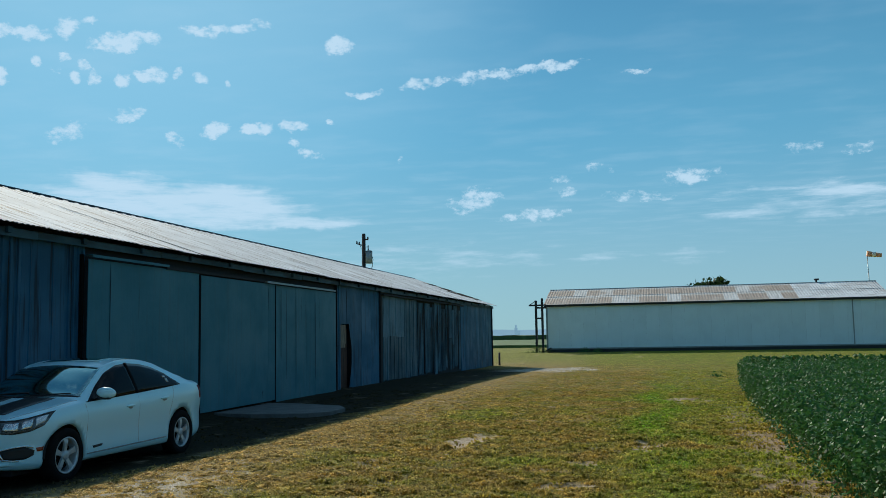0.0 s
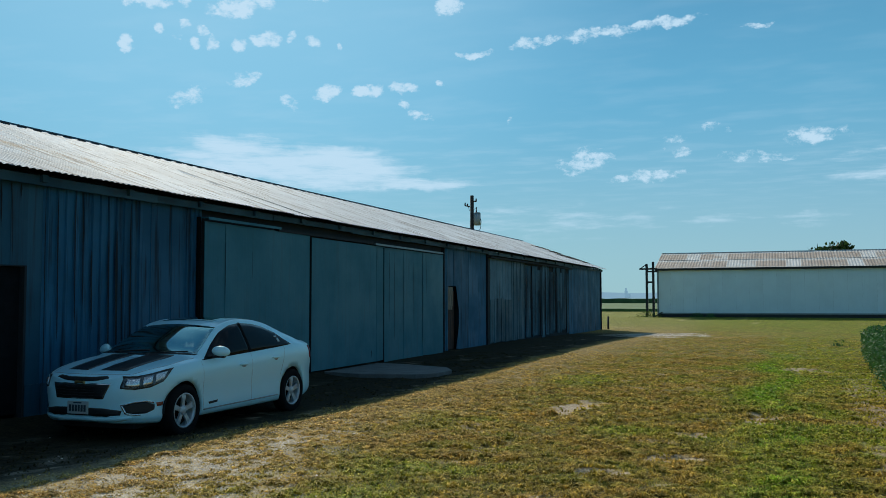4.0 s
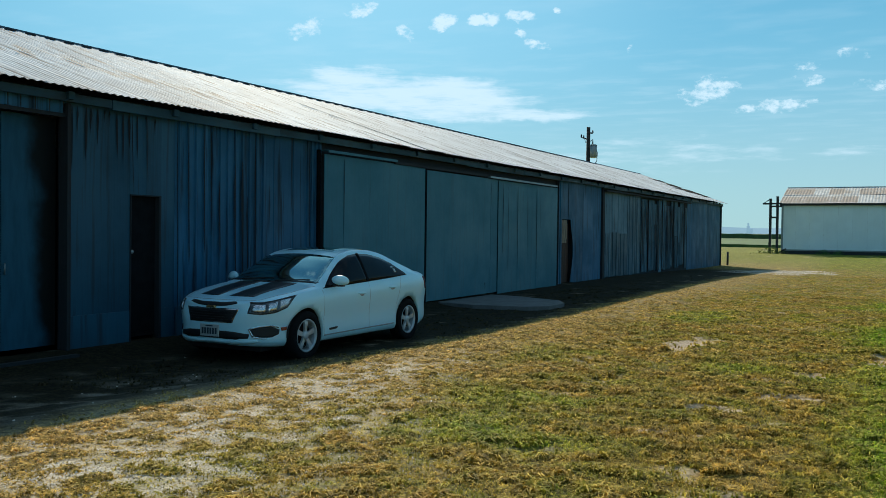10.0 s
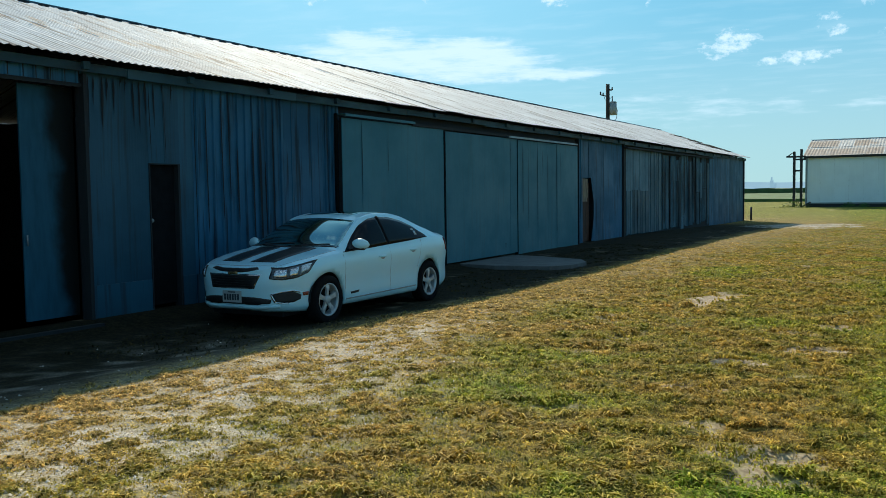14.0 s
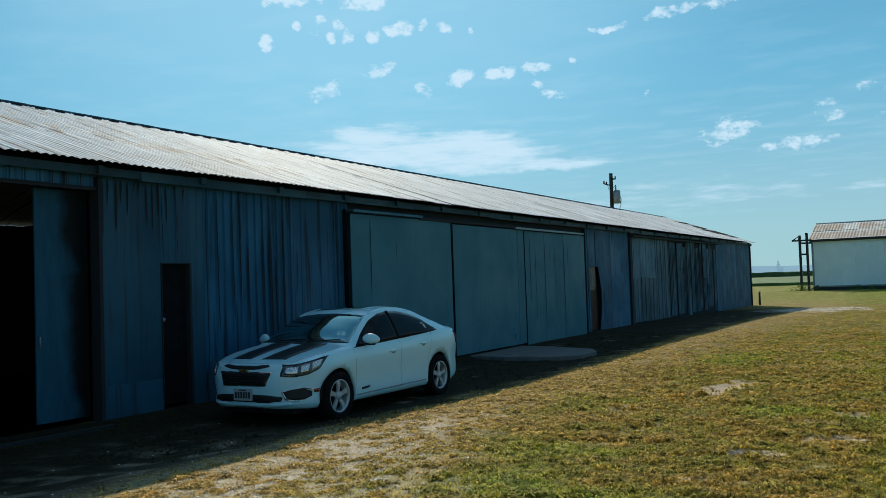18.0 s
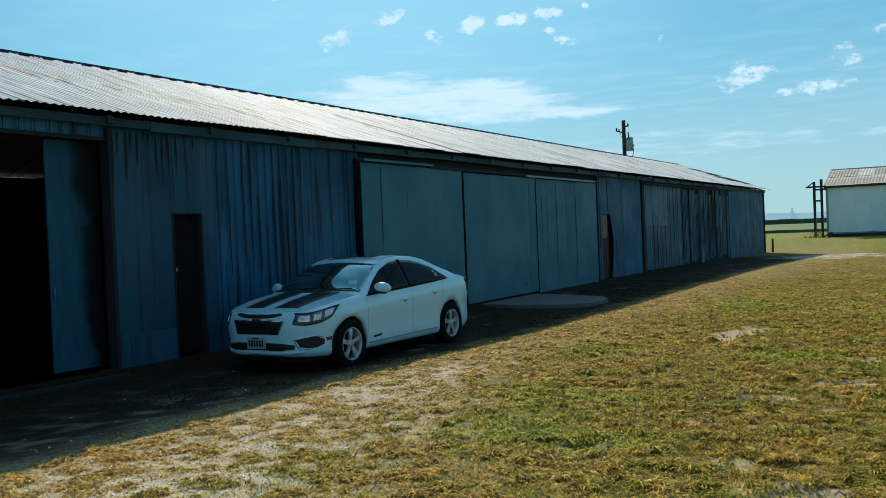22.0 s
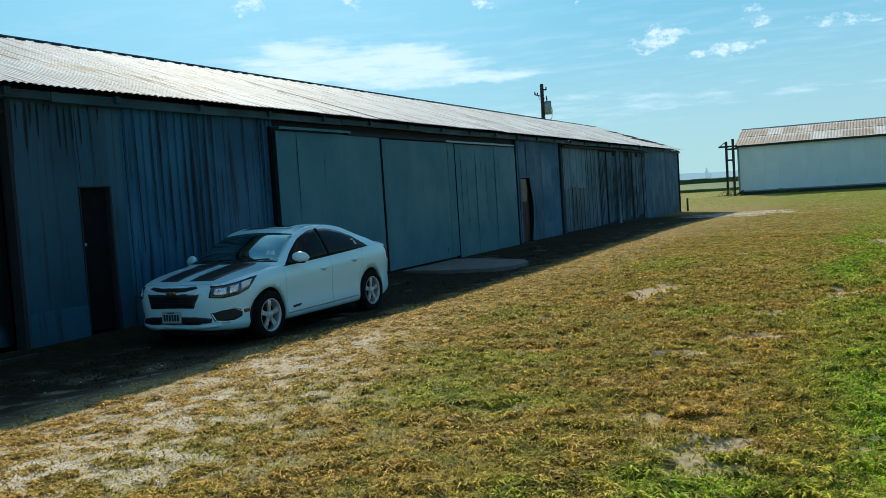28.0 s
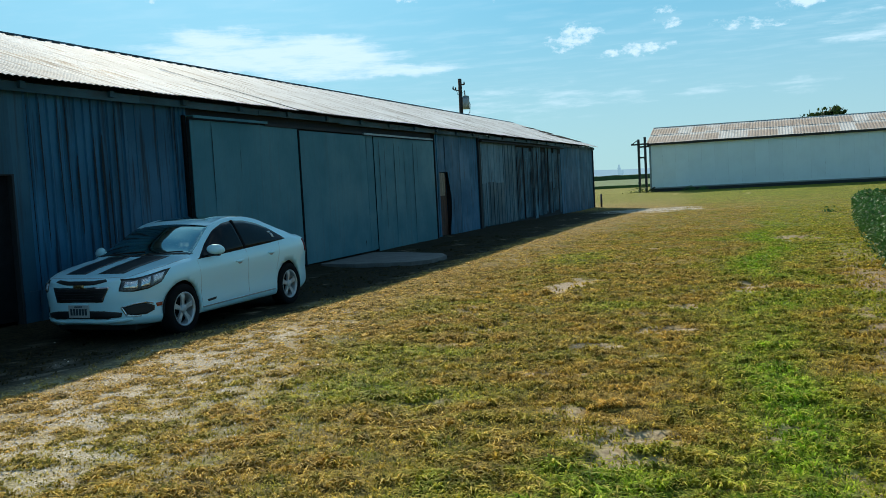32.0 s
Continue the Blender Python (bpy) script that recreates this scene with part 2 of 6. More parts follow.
def sheet_metal(name, base, stain, rust, amount, rough=0.55, metal=0.0, spec=0.3, streak=(9, 9, 0.5), each=0.2, relief=0.25, blotch=0.72):
    """Old painted or galvanised sheet: streaks that run down, blotches, and each sheet a little different."""
    m, n, b = blank(name)
    p = n.pos()
    rnd = n.node("ObjectInfo").outputs["Random"]
    moved = n.vec("ADD", p, n.vec("SCALE", (7.0, 3.0, 5.0), scale=rnd))
    run = n.noise(1.0, n.scaled(moved, streak), 5.0, 0.6)
    thin = n.noise(1.0, n.scaled(moved, (streak[0] * 4, streak[1] * 4, streak[2] * 1.3)), 3.0)
    blot = n.noise(0.7, moved, 5.0, 0.6)
    col = n.mix(n.ramp(blot, 0.35, 0.7), base, tuple(c * blotch for c in base))
    col = n.mix(n.math("MULTIPLY", n.ramp(run, 0.52, 0.68), amount), col, stain)
    col = n.mix(n.math("MULTIPLY", n.ramp(thin, 0.6, 0.75), amount * 0.6), col, rust)
    col = n.mix(1.0, col, n.mix(rnd, (1 - each,) * 3, (1 + each,) * 3), "MULTIPLY")
    n.put(b.inputs["Base Color"], col)
    n.put(b.inputs["Roughness"], n.ramp(blot, 0.3, 0.7, rough - 0.1, rough + 0.15))
    b.inputs["Metallic"].default_value = metal
    b.inputs["Specular IOR Level"].default_value = spec
    n.put(b.inputs["Normal"], n.bump(n.math("ADD", blot, n.math("MULTIPLY", thin, 0.3)), relief, 0.03))
    return m


M_SIDING = sheet_metal("weathered_siding", (0.031, 0.136, 0.246), (0.008, 0.018, 0.028), (0.03, 0.035, 0.04), 0.85)
M_SIDING_FLAT = sheet_metal("flat_siding", (0.024, 0.098, 0.160), (0.02, 0.03, 0.038), (0.03, 0.04, 0.045), 0.6)
M_RAGGED = sheet_metal("torn_siding", (0.085, 0.175, 0.235), (0.014, 0.014, 0.014), (0.06, 0.04, 0.028), 0.75, each=0.45)
M_DOOR = sheet_metal("door_sheet", (0.055, 0.190, 0.250), (0.06, 0.12, 0.14), (0.07, 0.11, 0.12), 0.3, each=0.025, blotch=0.85)


def make_roof_material():
    """Weathered corrugated iron: chalky pale zinc with short dark runs down the slope."""
    m, n, b = blank("corrugated_iron")
    p = n.pos()
    rnd = n.node("ObjectInfo").outputs["Random"]
    moved = n.vec("ADD", p, n.vec("SCALE", (3.0, 9.0, 3.0), scale=rnd))
    dash = n.noise(1.0, n.scaled(moved, (0.9, 24, 0.9)), 3.0, 0.6)
    line = n.noise(1.0, n.scaled(moved, (0.4, 9, 0.4)), 3.0, 0.6)
    wide = n.noise(0.5, p, 4.0)
    col = n.mix(n.ramp(wide, 0.35, 0.7), (0.90, 0.93, 0.95), (0.74, 0.76, 0.77))
    col = n.mix(n.math("MULTIPLY", n.ramp(dash, 0.57, 0.65), 0.6), col, (0.22, 0.20, 0.19))
    col = n.mix(n.math("MULTIPLY", n.ramp(line, 0.57, 0.66), 0.72), col, (0.17, 0.13, 0.10))
    patch = n.noise(1.0, n.scaled(p, (0.28, 0.16, 0.28)), 4.0, 0.6)
    col = n.mix(n.math("MULTIPLY", n.ramp(patch, 0.52, 0.68), 0.32), col, (0.36, 0.32, 0.29))
    col = n.mix(1.0, col, n.mix(rnd, (0.96, 0.96, 0.96), (1.03, 1.03, 1.03)), "MULTIPLY")
    n.put(b.inputs["Base Color"], col)
    b.inputs["Roughness"].default_value = 0.75
    b.inputs["Specular IOR Level"].default_value = 0.13
    n.put(b.inputs["Normal"], n.bump(dash, 0.08, 0.01))
    return m


M_ROOF = make_roof_material()
M_FASCIA = sheet_metal("fascia_board", (0.034, 0.092, 0.135), (0.03, 0.035, 0.04), (0.05, 0.04, 0.03), 0.6, streak=(3, 0.8, 3))
M_TRACK = mat("galvanised_track", (0.26, 0.31, 0.33), 0.45, 0.6)
# stain runs, and the painted shade of rib flanks and roof laps
M_GRIME_SHADE = mat("grime_and_shade", (0.010, 0.014, 0.018), 0.9, vary=0.5, stretch=(3, 3, 0.4))
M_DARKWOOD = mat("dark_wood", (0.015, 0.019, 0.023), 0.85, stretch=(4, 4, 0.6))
M_RUSTWOOD = mat("rusty_boards", (0.075, 0.036, 0.023), 0.85, vary=0.6, scale=4, stretch=(3, 3, 0.7))
# blue-grey sheet that turns darker towards one edge
M_DARK_EDGE, sn, sb = blank("dark_edge_siding")
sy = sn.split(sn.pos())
edge_dark = sn.math("ADD", sy[1], sn.math("MULTIPLY", sn.math("SUBTRACT", sn.noise(1.6, sn.pos(), 4.0), 0.5), 0.55))
edge_dark = sn.ramp(sn.math("ADD", edge_dark, sn.math("MULTIPLY", sy[2], 0.05)), 7.26, 7.56)
sn.put(sb.inputs["Base Color"], sn.mix(edge_dark, sn.mix(sn.ramp(sn.noise(3.0, sn.scaled(sn.pos(), (3, 3, 0.6))), 0.35, 0.7), (0.024, 0.100, 0.162), (0.018, 0.075, 0.120)), (0.004, 0.007, 0.008)))
sb.inputs["Roughness"].default_value = 0.6
sb.inputs["Specular IOR Level"].default_value = 0.2
M_GREYWOOD = mat("grey_tan_boards", (0.24, 0.19, 0.13), 0.85, vary=0.55, scale=4, stretch=(3, 3, 0.7))
M_PDOOR = mat("dark_door", (0.011, 0.012, 0.014), 0.9, spec=0.03)
M_WHITE = sheet_metal("white_siding", (0.84, 0.94, 0.97), (0.74, 0.85, 0.89), (0.70, 0.79, 0.82), 0.25, each=0.015, blotch=0.94)


def make_rusty_roof():
    """Galvanised sheets, some still pale, some rusted tan below their upper lap."""
    m, n, b = blank("rusty_roof_sheet")
    rnd = n.node("ObjectInfo").outputs["Random"]
    p = n.pos()
    slope = n.split(n.node("TexCoord").outputs["Generated"])[1]
    moved = n.vec("ADD", p, n.vec("SCALE", (17.0, 5.0, 3.0), scale=rnd))
    line, blot, grain = n.noise(1.0, n.scaled(moved, (5.0, 0.5, 0.5)), 4.0, 0.6), n.noise(0.8, moved, 4.0), n.noise(1.0, n.scaled(moved, (22, 2.5, 2.5)), 3.0)
    pale = n.mix(n.ramp(line, 0.35, 0.7), (0.80, 0.79, 0.77), (0.62, 0.61, 0.58))
    tan = n.mix(n.ramp(line, 0.35, 0.7), (0.55, 0.46, 0.39), (0.40, 0.32, 0.26))
    rust = n.math("ADD", n.math("MULTIPLY", n.ramp(rnd, 0.08, 0.4), 0.62), n.math("MULTIPLY", n.math("SUBTRACT", blot, 0.5), 0.9))
    rust = n.math("MULTIPLY", n.ramp(rust, 0.2, 0.6), n.ramp(n.math("ADD", slope, n.math("MULTIPLY", n.math("SUBTRACT", line, 0.5), 0.4)), 0.66, 0.90, 1.0, 0.1))
    rust = n.math("MULTIPLY", rust, n.ramp(n.math("ADD", slope, n.math("MULTIPLY", n.math("SUBTRACT", grain, 0.5), 0.3)), 0.02, 0.10, 0.35, 1.0))
    col = n.mix(rust, pale, tan)
    col = n.mix(n.math("MULTIPLY", n.ramp(grain, 0.55, 0.7), 0.35), col, (0.30, 0.25, 0.21))
    n.put(b.inputs["Base Color"], col)
    b.inputs["Roughness"].default_value = 0.7
    b.inputs["Specular IOR Level"].default_value = 0.25
    n.put(b.inputs["Normal"], n.bump(blot, 0.2, 0.03))
    return m


M_ROOF_RUST = make_rusty_roof()
M_CONCRETE = mat("concrete", (0.14, 0.14, 0.135), 0.9, scale=3, bump=0.4)
M_STEEL_DARK = mat("dark_steel", (0.03, 0.032, 0.035), 0.6, 0.3)
M_POLE = mat("pole_wood", (0.05, 0.042, 0.036), 0.9, stretch=(5, 5, 0.5))
M_CAN = mat("transformer_grey", (0.33, 0.37, 0.38), 0.5, 0.2)


def box(bm, x0, x1, y0, y1, z0, z1):
    v = [bm.verts.new(p) for p in ((x0, y0, z0), (x1, y0, z0), (x1, y1, z0), (x0, y1, z0),
                                   (x0, y0, z1), (x1, y0, z1), (x1, y1, z1), (x0, y1, z1))]
    for f in ((0, 3, 2, 1), (4, 5, 6, 7), (0, 1, 5, 4), (1, 2, 6, 5), (2, 3, 7, 6), (3, 0, 4, 7)):
        bm.faces.new([v[i] for i in f])
    return v


def beam(bm, a, b, w, h=None):
    """A square bar between two points."""
    a, b, h = Vector(a), Vector(b), h or w
    d = (b - a).normalized()
    side = d.cross(Vector((0, 0, 1)) if abs(d.z) < 0.9 else Vector((0, 1, 0))).normalized()
    top = side.cross(d)
    ring = [[bm.verts.new(p + side * s * w / 2 + top * t * h / 2) for s, t in ((-1, -1), (1, -1), (1, 1), (-1, 1))] for p in (a, b)]
    for i in range(4):
        bm.faces.new((ring[0][i], ring[0][(i + 1) % 4], ring[1][(i + 1) % 4], ring[1][i]))
    bm.faces.new(ring[0][::-1])
    bm.faces.new(ring[1])


def tube(bm, a, b, r0, r1=None, n=10):
    a, b, r1 = Vector(a), Vector(b), r0 if r1 is None else r1
    d = (b - a).normalized()
    side = d.cross(Vector((0, 0, 1)) if abs(d.z) < 0.9 else Vector((0, 1, 0))).normalized()
    top = side.cross(d)
    rings = []
    for p, r in ((a, r0), (b, r1)):
        rings.append([bm.verts.new(p + (side * math.cos(i * math.tau / n) + top * math.sin(i * math.tau / n)) * r) for i in range(n)])
    for i in range(n):
        f = bm.faces.new((rings[0][i], rings[0][(i + 1) % n], rings[1][(i + 1) % n], rings[1][i]))
        f.smooth = True
    bm.faces.new(rings[0][::-1])
    bm.faces.new(rings[1])


def part(name, bm, material, parent=None, label="", bevel=0.0):
    me = bpy.data.meshes.new(name)
    bmesh.ops.recalc_face_normals(bm, faces=bm.faces)
    bm.to_mesh(me)
    bm.free()
    me.materials.append(material)
    ob = new(name, me)
    if parent:
        ob.parent = parent
    if bevel:
        mod = ob.modifiers.new("bevel", "BEVEL")
        mod.width, mod.segments, mod.limit_method = bevel, 2, "ANGLE"
    return tagged(ob, label) if label else ob


def boxes(name, material, parent, *list_of_boxes, label="", bevel=0.0):
    bm = bmesh.new()
    for b in list_of_boxes:
        box(bm, *b)
    return part(name, bm, material, parent, label, bevel)


def empty(name, x=0, y=0, z=0, parent=None):
    ob = new(name)
    ob.location = (x, y, z)
    if parent:
        ob.parent = parent
    return ob


def raw(name, verts, faces, material, parent=None, smooth=False):
    me = bpy.data.meshes.new(name)
    me.from_pydata(verts, [], faces)
    me.materials.append(material)
    if smooth:
        me.polygons.foreach_set("use_smooth", [True] * len(me.polygons))
    ob = new(name, me)
    if parent:
        ob.parent = parent
    return ob


# ---- soft random fields over the ground ----
def field(x, y, size, seed):
    """Smooth noise from 0 to 1 with bumps of about the given size."""
    x, y = np.asarray(x, float) / size, np.asarray(y, float) / size
    i, j = np.floor(x).astype(np.int64), np.floor(y).astype(np.int64)
    fx, fy = x - i, y - j
    fx, fy = fx * fx * (3 - 2 * fx), fy * fy * (3 - 2 * fy)

    def h(a, b):
        k = (a * 374761393 + b * 668265263 + seed * 974711) & 0x7FFFFFFF
        k = ((k ^ (k >> 13)) * 1274126177) & 0x7FFFFFFF
        return ((k ^ (k >> 16)) & 0xFFFF) / 65535.0

    return (h(i, j) * (1 - fx) + h(i + 1, j) * fx) * (1 - fy) + (h(i, j + 1) * (1 - fx) + h(i + 1, j + 1) * fx) * fy


def layers(x, y, size, seed):
    return 0.5 * field(x, y, size, seed) + 0.3 * field(x, y, size / 2.3, seed + 1) + 0.2 * field(x, y, size / 5.1, seed + 2)


def step(v, lo, hi):
    t = np.clip((np.asarray(v, float) - lo) / (hi - lo), 0, 1)
    return t * t * (3 - 2 * t)


# bare patches: x, y, half length across, half length along, strength
BARE = [(-2.62, 8.08, 0.22, 0.16, 1), (-2.03, 10.8, 0.2, 0.2, 1), (-2.0, 9.1, 0.2, 0.2, 0.9), (-2.7, 6.85, 0.2, 0.1, 0.9), (-2.2, 5.7, 0.2, 0.2, 0.8), (-3.36, 5.77, 0.25, 0.1, 0.7),
        (-1.8, 5.2, 0.3, 0.2, 0.85), (-1.8, 4.72, 0.22, 0.14, 0.9), (-1.33, 4.26, 0.3, 0.13, 0.8), (-1.2, 12.7, 0.25, 0.6, 1), (-0.46, 21.5, 0.4, 0.8, 0.9), (-0.9, 5.45, 0.25, 0.15, 0.7)]
WORN = [(-3.98, 9.2, 0.16, 0.5, 0.9), (-3.9, 12.6, 0.2, 0.8, 1), (-3.8, 13.6, 0.2, 0.5, 0.9), (-4.1, 7.7, 0.14, 0.4, 0.6), (-2.4, 10.1, 0.2, 0.2, 0.6), (-4.6, 10.4, 0.14, 0.4, 0.6), (-0.35, 4.6, 0.3, 0.3, 0.8)]


def bean_edge(y):
    """Where the middle of the first bean row runs."""
    return 0.66 + 0.0011 * np.asarray(y, float) ** 2


def height(x, y):
    """The lie of the ground: a shallow wheel track beside the long hangar, a fall and a rise far off."""
    x, y = np.asarray(x, float), np.asarray(y, float)
    inner = 7.3 - step(y, 8, 12)   # the track widens beside the car
    dip = -0.09 * step(-x, inner, inner + 1.2 + 0.4 * step(y, 8, 12)) * (1 - step(-x, 9.9, 10.8)) * (1 - step(y, 14, 26))
    far = -0.15 * step(y, 30, 50) * (1 - step(y, 52, 60)) + 0.22 * step(y, 58, 72) * (1 - step(y, 84, 130))
    near = (1 - step(np.hypot(x, y - 20), 60, 90)) * (1 - step(-x, 10.2, 11.0))
    worn = np.zeros_like(x)
    for px, py, rx, ry, s in BARE + WORN:
        worn = np.maximum(worn, s * (1 - step(((x - px) / rx) ** 2 + ((y - py) / ry) ** 2 + 1.4 * (field(x, y, 0.25, 77) - 0.5), 0.4, 1.1)))
    return dip + far - 0.04 * worn + near * (0.04 * (layers(x, y, 1.6, 5) - 0.5) + 0.035 * (layers(x, y, 0.34, 6) - 0.5)) * (1 - step(-x, 6.6, 7.6) * (1 - step(y, 14, 16)))


def cover(x, y):
    """How much bare soil, pale gravel and lush green there is at a place, each from 0 to 1."""
    x, y = np.asarray(x, float), np.asarray(y, float)
    a, b, c = layers(x, y, 1.1, 11), layers(x, y, 0.55, 31), layers(x, y, 0.22, 61)
    bare = np.zeros_like(x)
    for px, py, rx, ry, s in BARE + WORN:
        r = ((x - px) / (1.35 * rx)) ** 2 + ((y - py) / (1.35 * ry)) ** 2
        bare = np.maximum(bare, s * (1 - step(r + 2.0 * (b - 0.5) + 2.6 * (c - 0.5), 0.3, 1.3)))
    edge = bean_edge(np.minimum(y, 40)) - 0.15
    strip = step(x, edge - 1.05, edge - 0.55) * (1 - step(y, 17, 24))
    bare = np.maximum(bare, strip * (0.55 + 0.5 * step(0.5 * b + 0.5 * c, 0.36, 0.56)))
    bare = np.maximum(bare, 0.6 * step(0.5 * a + 0.5 * c, 0.64, 0.74))
    drift = -5.75 - 0.5 * step(y, 5.0, 7.5)
    track = np.exp(-((x - drift) / (1.5 - 0.8 * step(y, 5, 9))) ** 2) * (1 - step(y, 8.0, 11.5))
    gravel = np.clip(1.1 * track, 0, 1) * (0.56 + 0.44 * step(0.25 * b + 0.35 * c + 0.5 * layers(x, y, 0.1, 65), 0.44, 0.66))
    wheel = np.maximum(np.exp(-((x + 7.55) / 0.2) ** 2), 0.5 * np.exp(-((x + 9.6) / 0.25) ** 2)) * (1 - step(y, 16, 24)) * step(0.5 * b + 0.5 * c, 0.48, 0.68) * 0.38
    wheel = np.maximum(wheel, 0.5 * np.exp(-((x + 8.1) / 0.9) ** 2) * (1 - step(y, 6, 9)) * step(0.5 * b + 0.5 * c, 0.44, 0.62))
    patch = (1 - step(((x + 6.6) / 2.4) ** 2 + ((y - 44.0) / 3.4) ** 2 + 2.2 * (a - 0.5), 0.5, 1.3)) * step(b, 0.34, 0.50)
    gravel = np.maximum(np.maximum(gravel, wheel), patch)
    wave = 0.25 * np.sin(y * 0.9)
    lush = np.exp(-((x + 0.95 + 0.5 * wave) / 0.42) ** 2) * (1 - step(y, 10.5, 12.5)) * (0.5 + 0.5 * step(a, 0.34, 0.5))
    lush = np.maximum(lush, np.exp(-((x + 1.05 + wave) / 0.5) ** 2) * step(y, 12.6, 14) * (1 - step(y, 24, 34)) * (0.7 + 0.3 * step(a, 0.36, 0.55)))
    lush = np.maximum(lush, 0.9 * np.exp(-((x + 1.9) / 0.9) ** 2) * (1 - step(y, 4.3, 5.6)) * step(a, 0.3, 0.52))
    lush = np.maximum(lush, (0.46 + 0.24 * (layers(x, y, 5, 71) - 0.4)) * step(y + 12 * (layers(x, y, 6, 73) - 0.5) + 1.2 * np.clip(x, -8, 8) * 0.5, 37, 58))
    lush = np.maximum(lush, 0.5 * step(layers(x, y, 2.2, 51), 0.51, 0.70) * (1 - step(-x, 4.5, 6.5)) * (1 - step(y, 24, 36)))
    lush = np.maximum(lush, 0.42 * step(x, -2.2, -0.4) * step(y, 13, 17) * (1 - step(y, 40, 60)) * (0.5 + 0.5 * step(a, 0.35, 0.55)))
    bare = np.clip(bare, 0, 1) * (1 - 0.8 * np.clip(lush, 0, 1) * (b > 0.45))
    return bare, np.clip(gravel, 0, 1), np.clip(lush, 0, 1)


def turf_colour(n):
    p = n.pos()
    bare, gravel, lush = n.attr("bare"), n.attr("gravel"), n.attr("lush")
    a, b, c = n.noise(0.8, p, 4.0), n.noise(4.0, p, 4.0), n.noise(28.0, p, 3.0)
    dry = n.mix(n.ramp(b, 0.42, 0.60), (0.410, 0.288, 0.050), (0.605, 0.444, 0.122))
    dry = n.mix(n.ramp(a, 0.42, 0.66), dry, (0.355, 0.318, 0.043))
    dry = n.mix(n.math("MULTIPLY", n.ramp(n.noise(2.3, p, 5.0), 0.50, 0.60), 0.6), dry, (0.268, 0.295, 0.035))
    dry = n.mix(n.ramp(n.math("ADD", n.split(p)[0], n.math("MULTIPLY", a, 1.2)), -6.3, -3.9, 0.9, 0.0), dry, (0.590, 0.436, 0.175))
    green = n.mix(n.ramp(b, 0.35, 0.7), (0.190, 0.360, 0.014), (0.380, 0.560, 0.026))
    col = n.mix(lush, dry, green)
    # lighter and darker tufts
    tuft = n.math("ADD", n.math("MULTIPLY", n.noise(11.0, p, 2.0), 0.5), n.math("MULTIPLY", c, 0.5))
    col = n.mix(1.0, col, n.mix(n.ramp(tuft, 0.38, 0.62), (0.42, 0.42, 0.40), (1.55, 1.53, 1.48)), "MULTIPLY")
    soil = n.mix(n.ramp(c, 0.35, 0.7), (0.20, 0.145, 0.095), (0.47, 0.365, 0.25))
    soil = n.mix(n.ramp(n.split(p)[0], -0.9, -0.1, 1.0, 0.0), soil, n.mix(n.ramp(c, 0.3, 0.65), (0.36, 0.27, 0.18), (0.60, 0.48, 0.35)))
    stone = n.mix(n.ramp(n.noise(75.0, p, 2.0), 0.35, 0.65), (0.36, 0.32, 0.26), (0.74, 0.67, 0.55))
    # the hangar's shade, painted into the ground as dark colour to the shadow's edge
    hangar_shade = n.ramp(n.math("ADD", n.split(p)[0], n.math("MULTIPLY", n.math("SUBTRACT", a, 0.5), 1.3)), -7.75, -7.05, 1.0, 0.0)
    hangar_shade = n.math("MULTIPLY", hangar_shade, n.ramp(n.split(p)[1], 43.0, 50.0, 1.0, 0.0))
    col = n.mix(n.math("MULTIPLY", hangar_shade, 0.92), col, n.mix(c, (0.009, 0.010, 0.008), (0.034, 0.034, 0.026)))
    return n, col, n.mix(gravel, n.mix(bare, col, soil), stone), c


def make_ground_material():
    m, n, b = blank("dry_turf_ground")
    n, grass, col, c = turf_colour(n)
    far = n.noise(45.0, n.pos(), 2.0)
    # shade between the blades is painted into the ground colour, paler with distance
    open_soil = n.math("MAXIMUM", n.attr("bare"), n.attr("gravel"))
    gap_shade = n.ramp(n.split(n.pos())[1], 10.0, 60.0, 0.22, 0.38)
    low = n.mix(open_soil, n.mix(gap_shade, (0, 0, 0), (1, 1, 1)), (0.85, 0.85, 0.85))
    high = n.mix(open_soil, n.mix(gap_shade, (0.42, 0.42, 0.38), (0.95, 0.95, 0.9)), (1.15, 1.15, 1.15))
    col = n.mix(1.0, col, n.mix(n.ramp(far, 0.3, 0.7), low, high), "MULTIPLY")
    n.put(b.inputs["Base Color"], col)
    b.inputs["Roughness"].default_value = 0.95
    b.inputs["Specular IOR Level"].default_value = 0.1
    n.put(b.inputs["Normal"], n.bump(n.math("ADD", c, far), 0.35, 0.01))
    return m


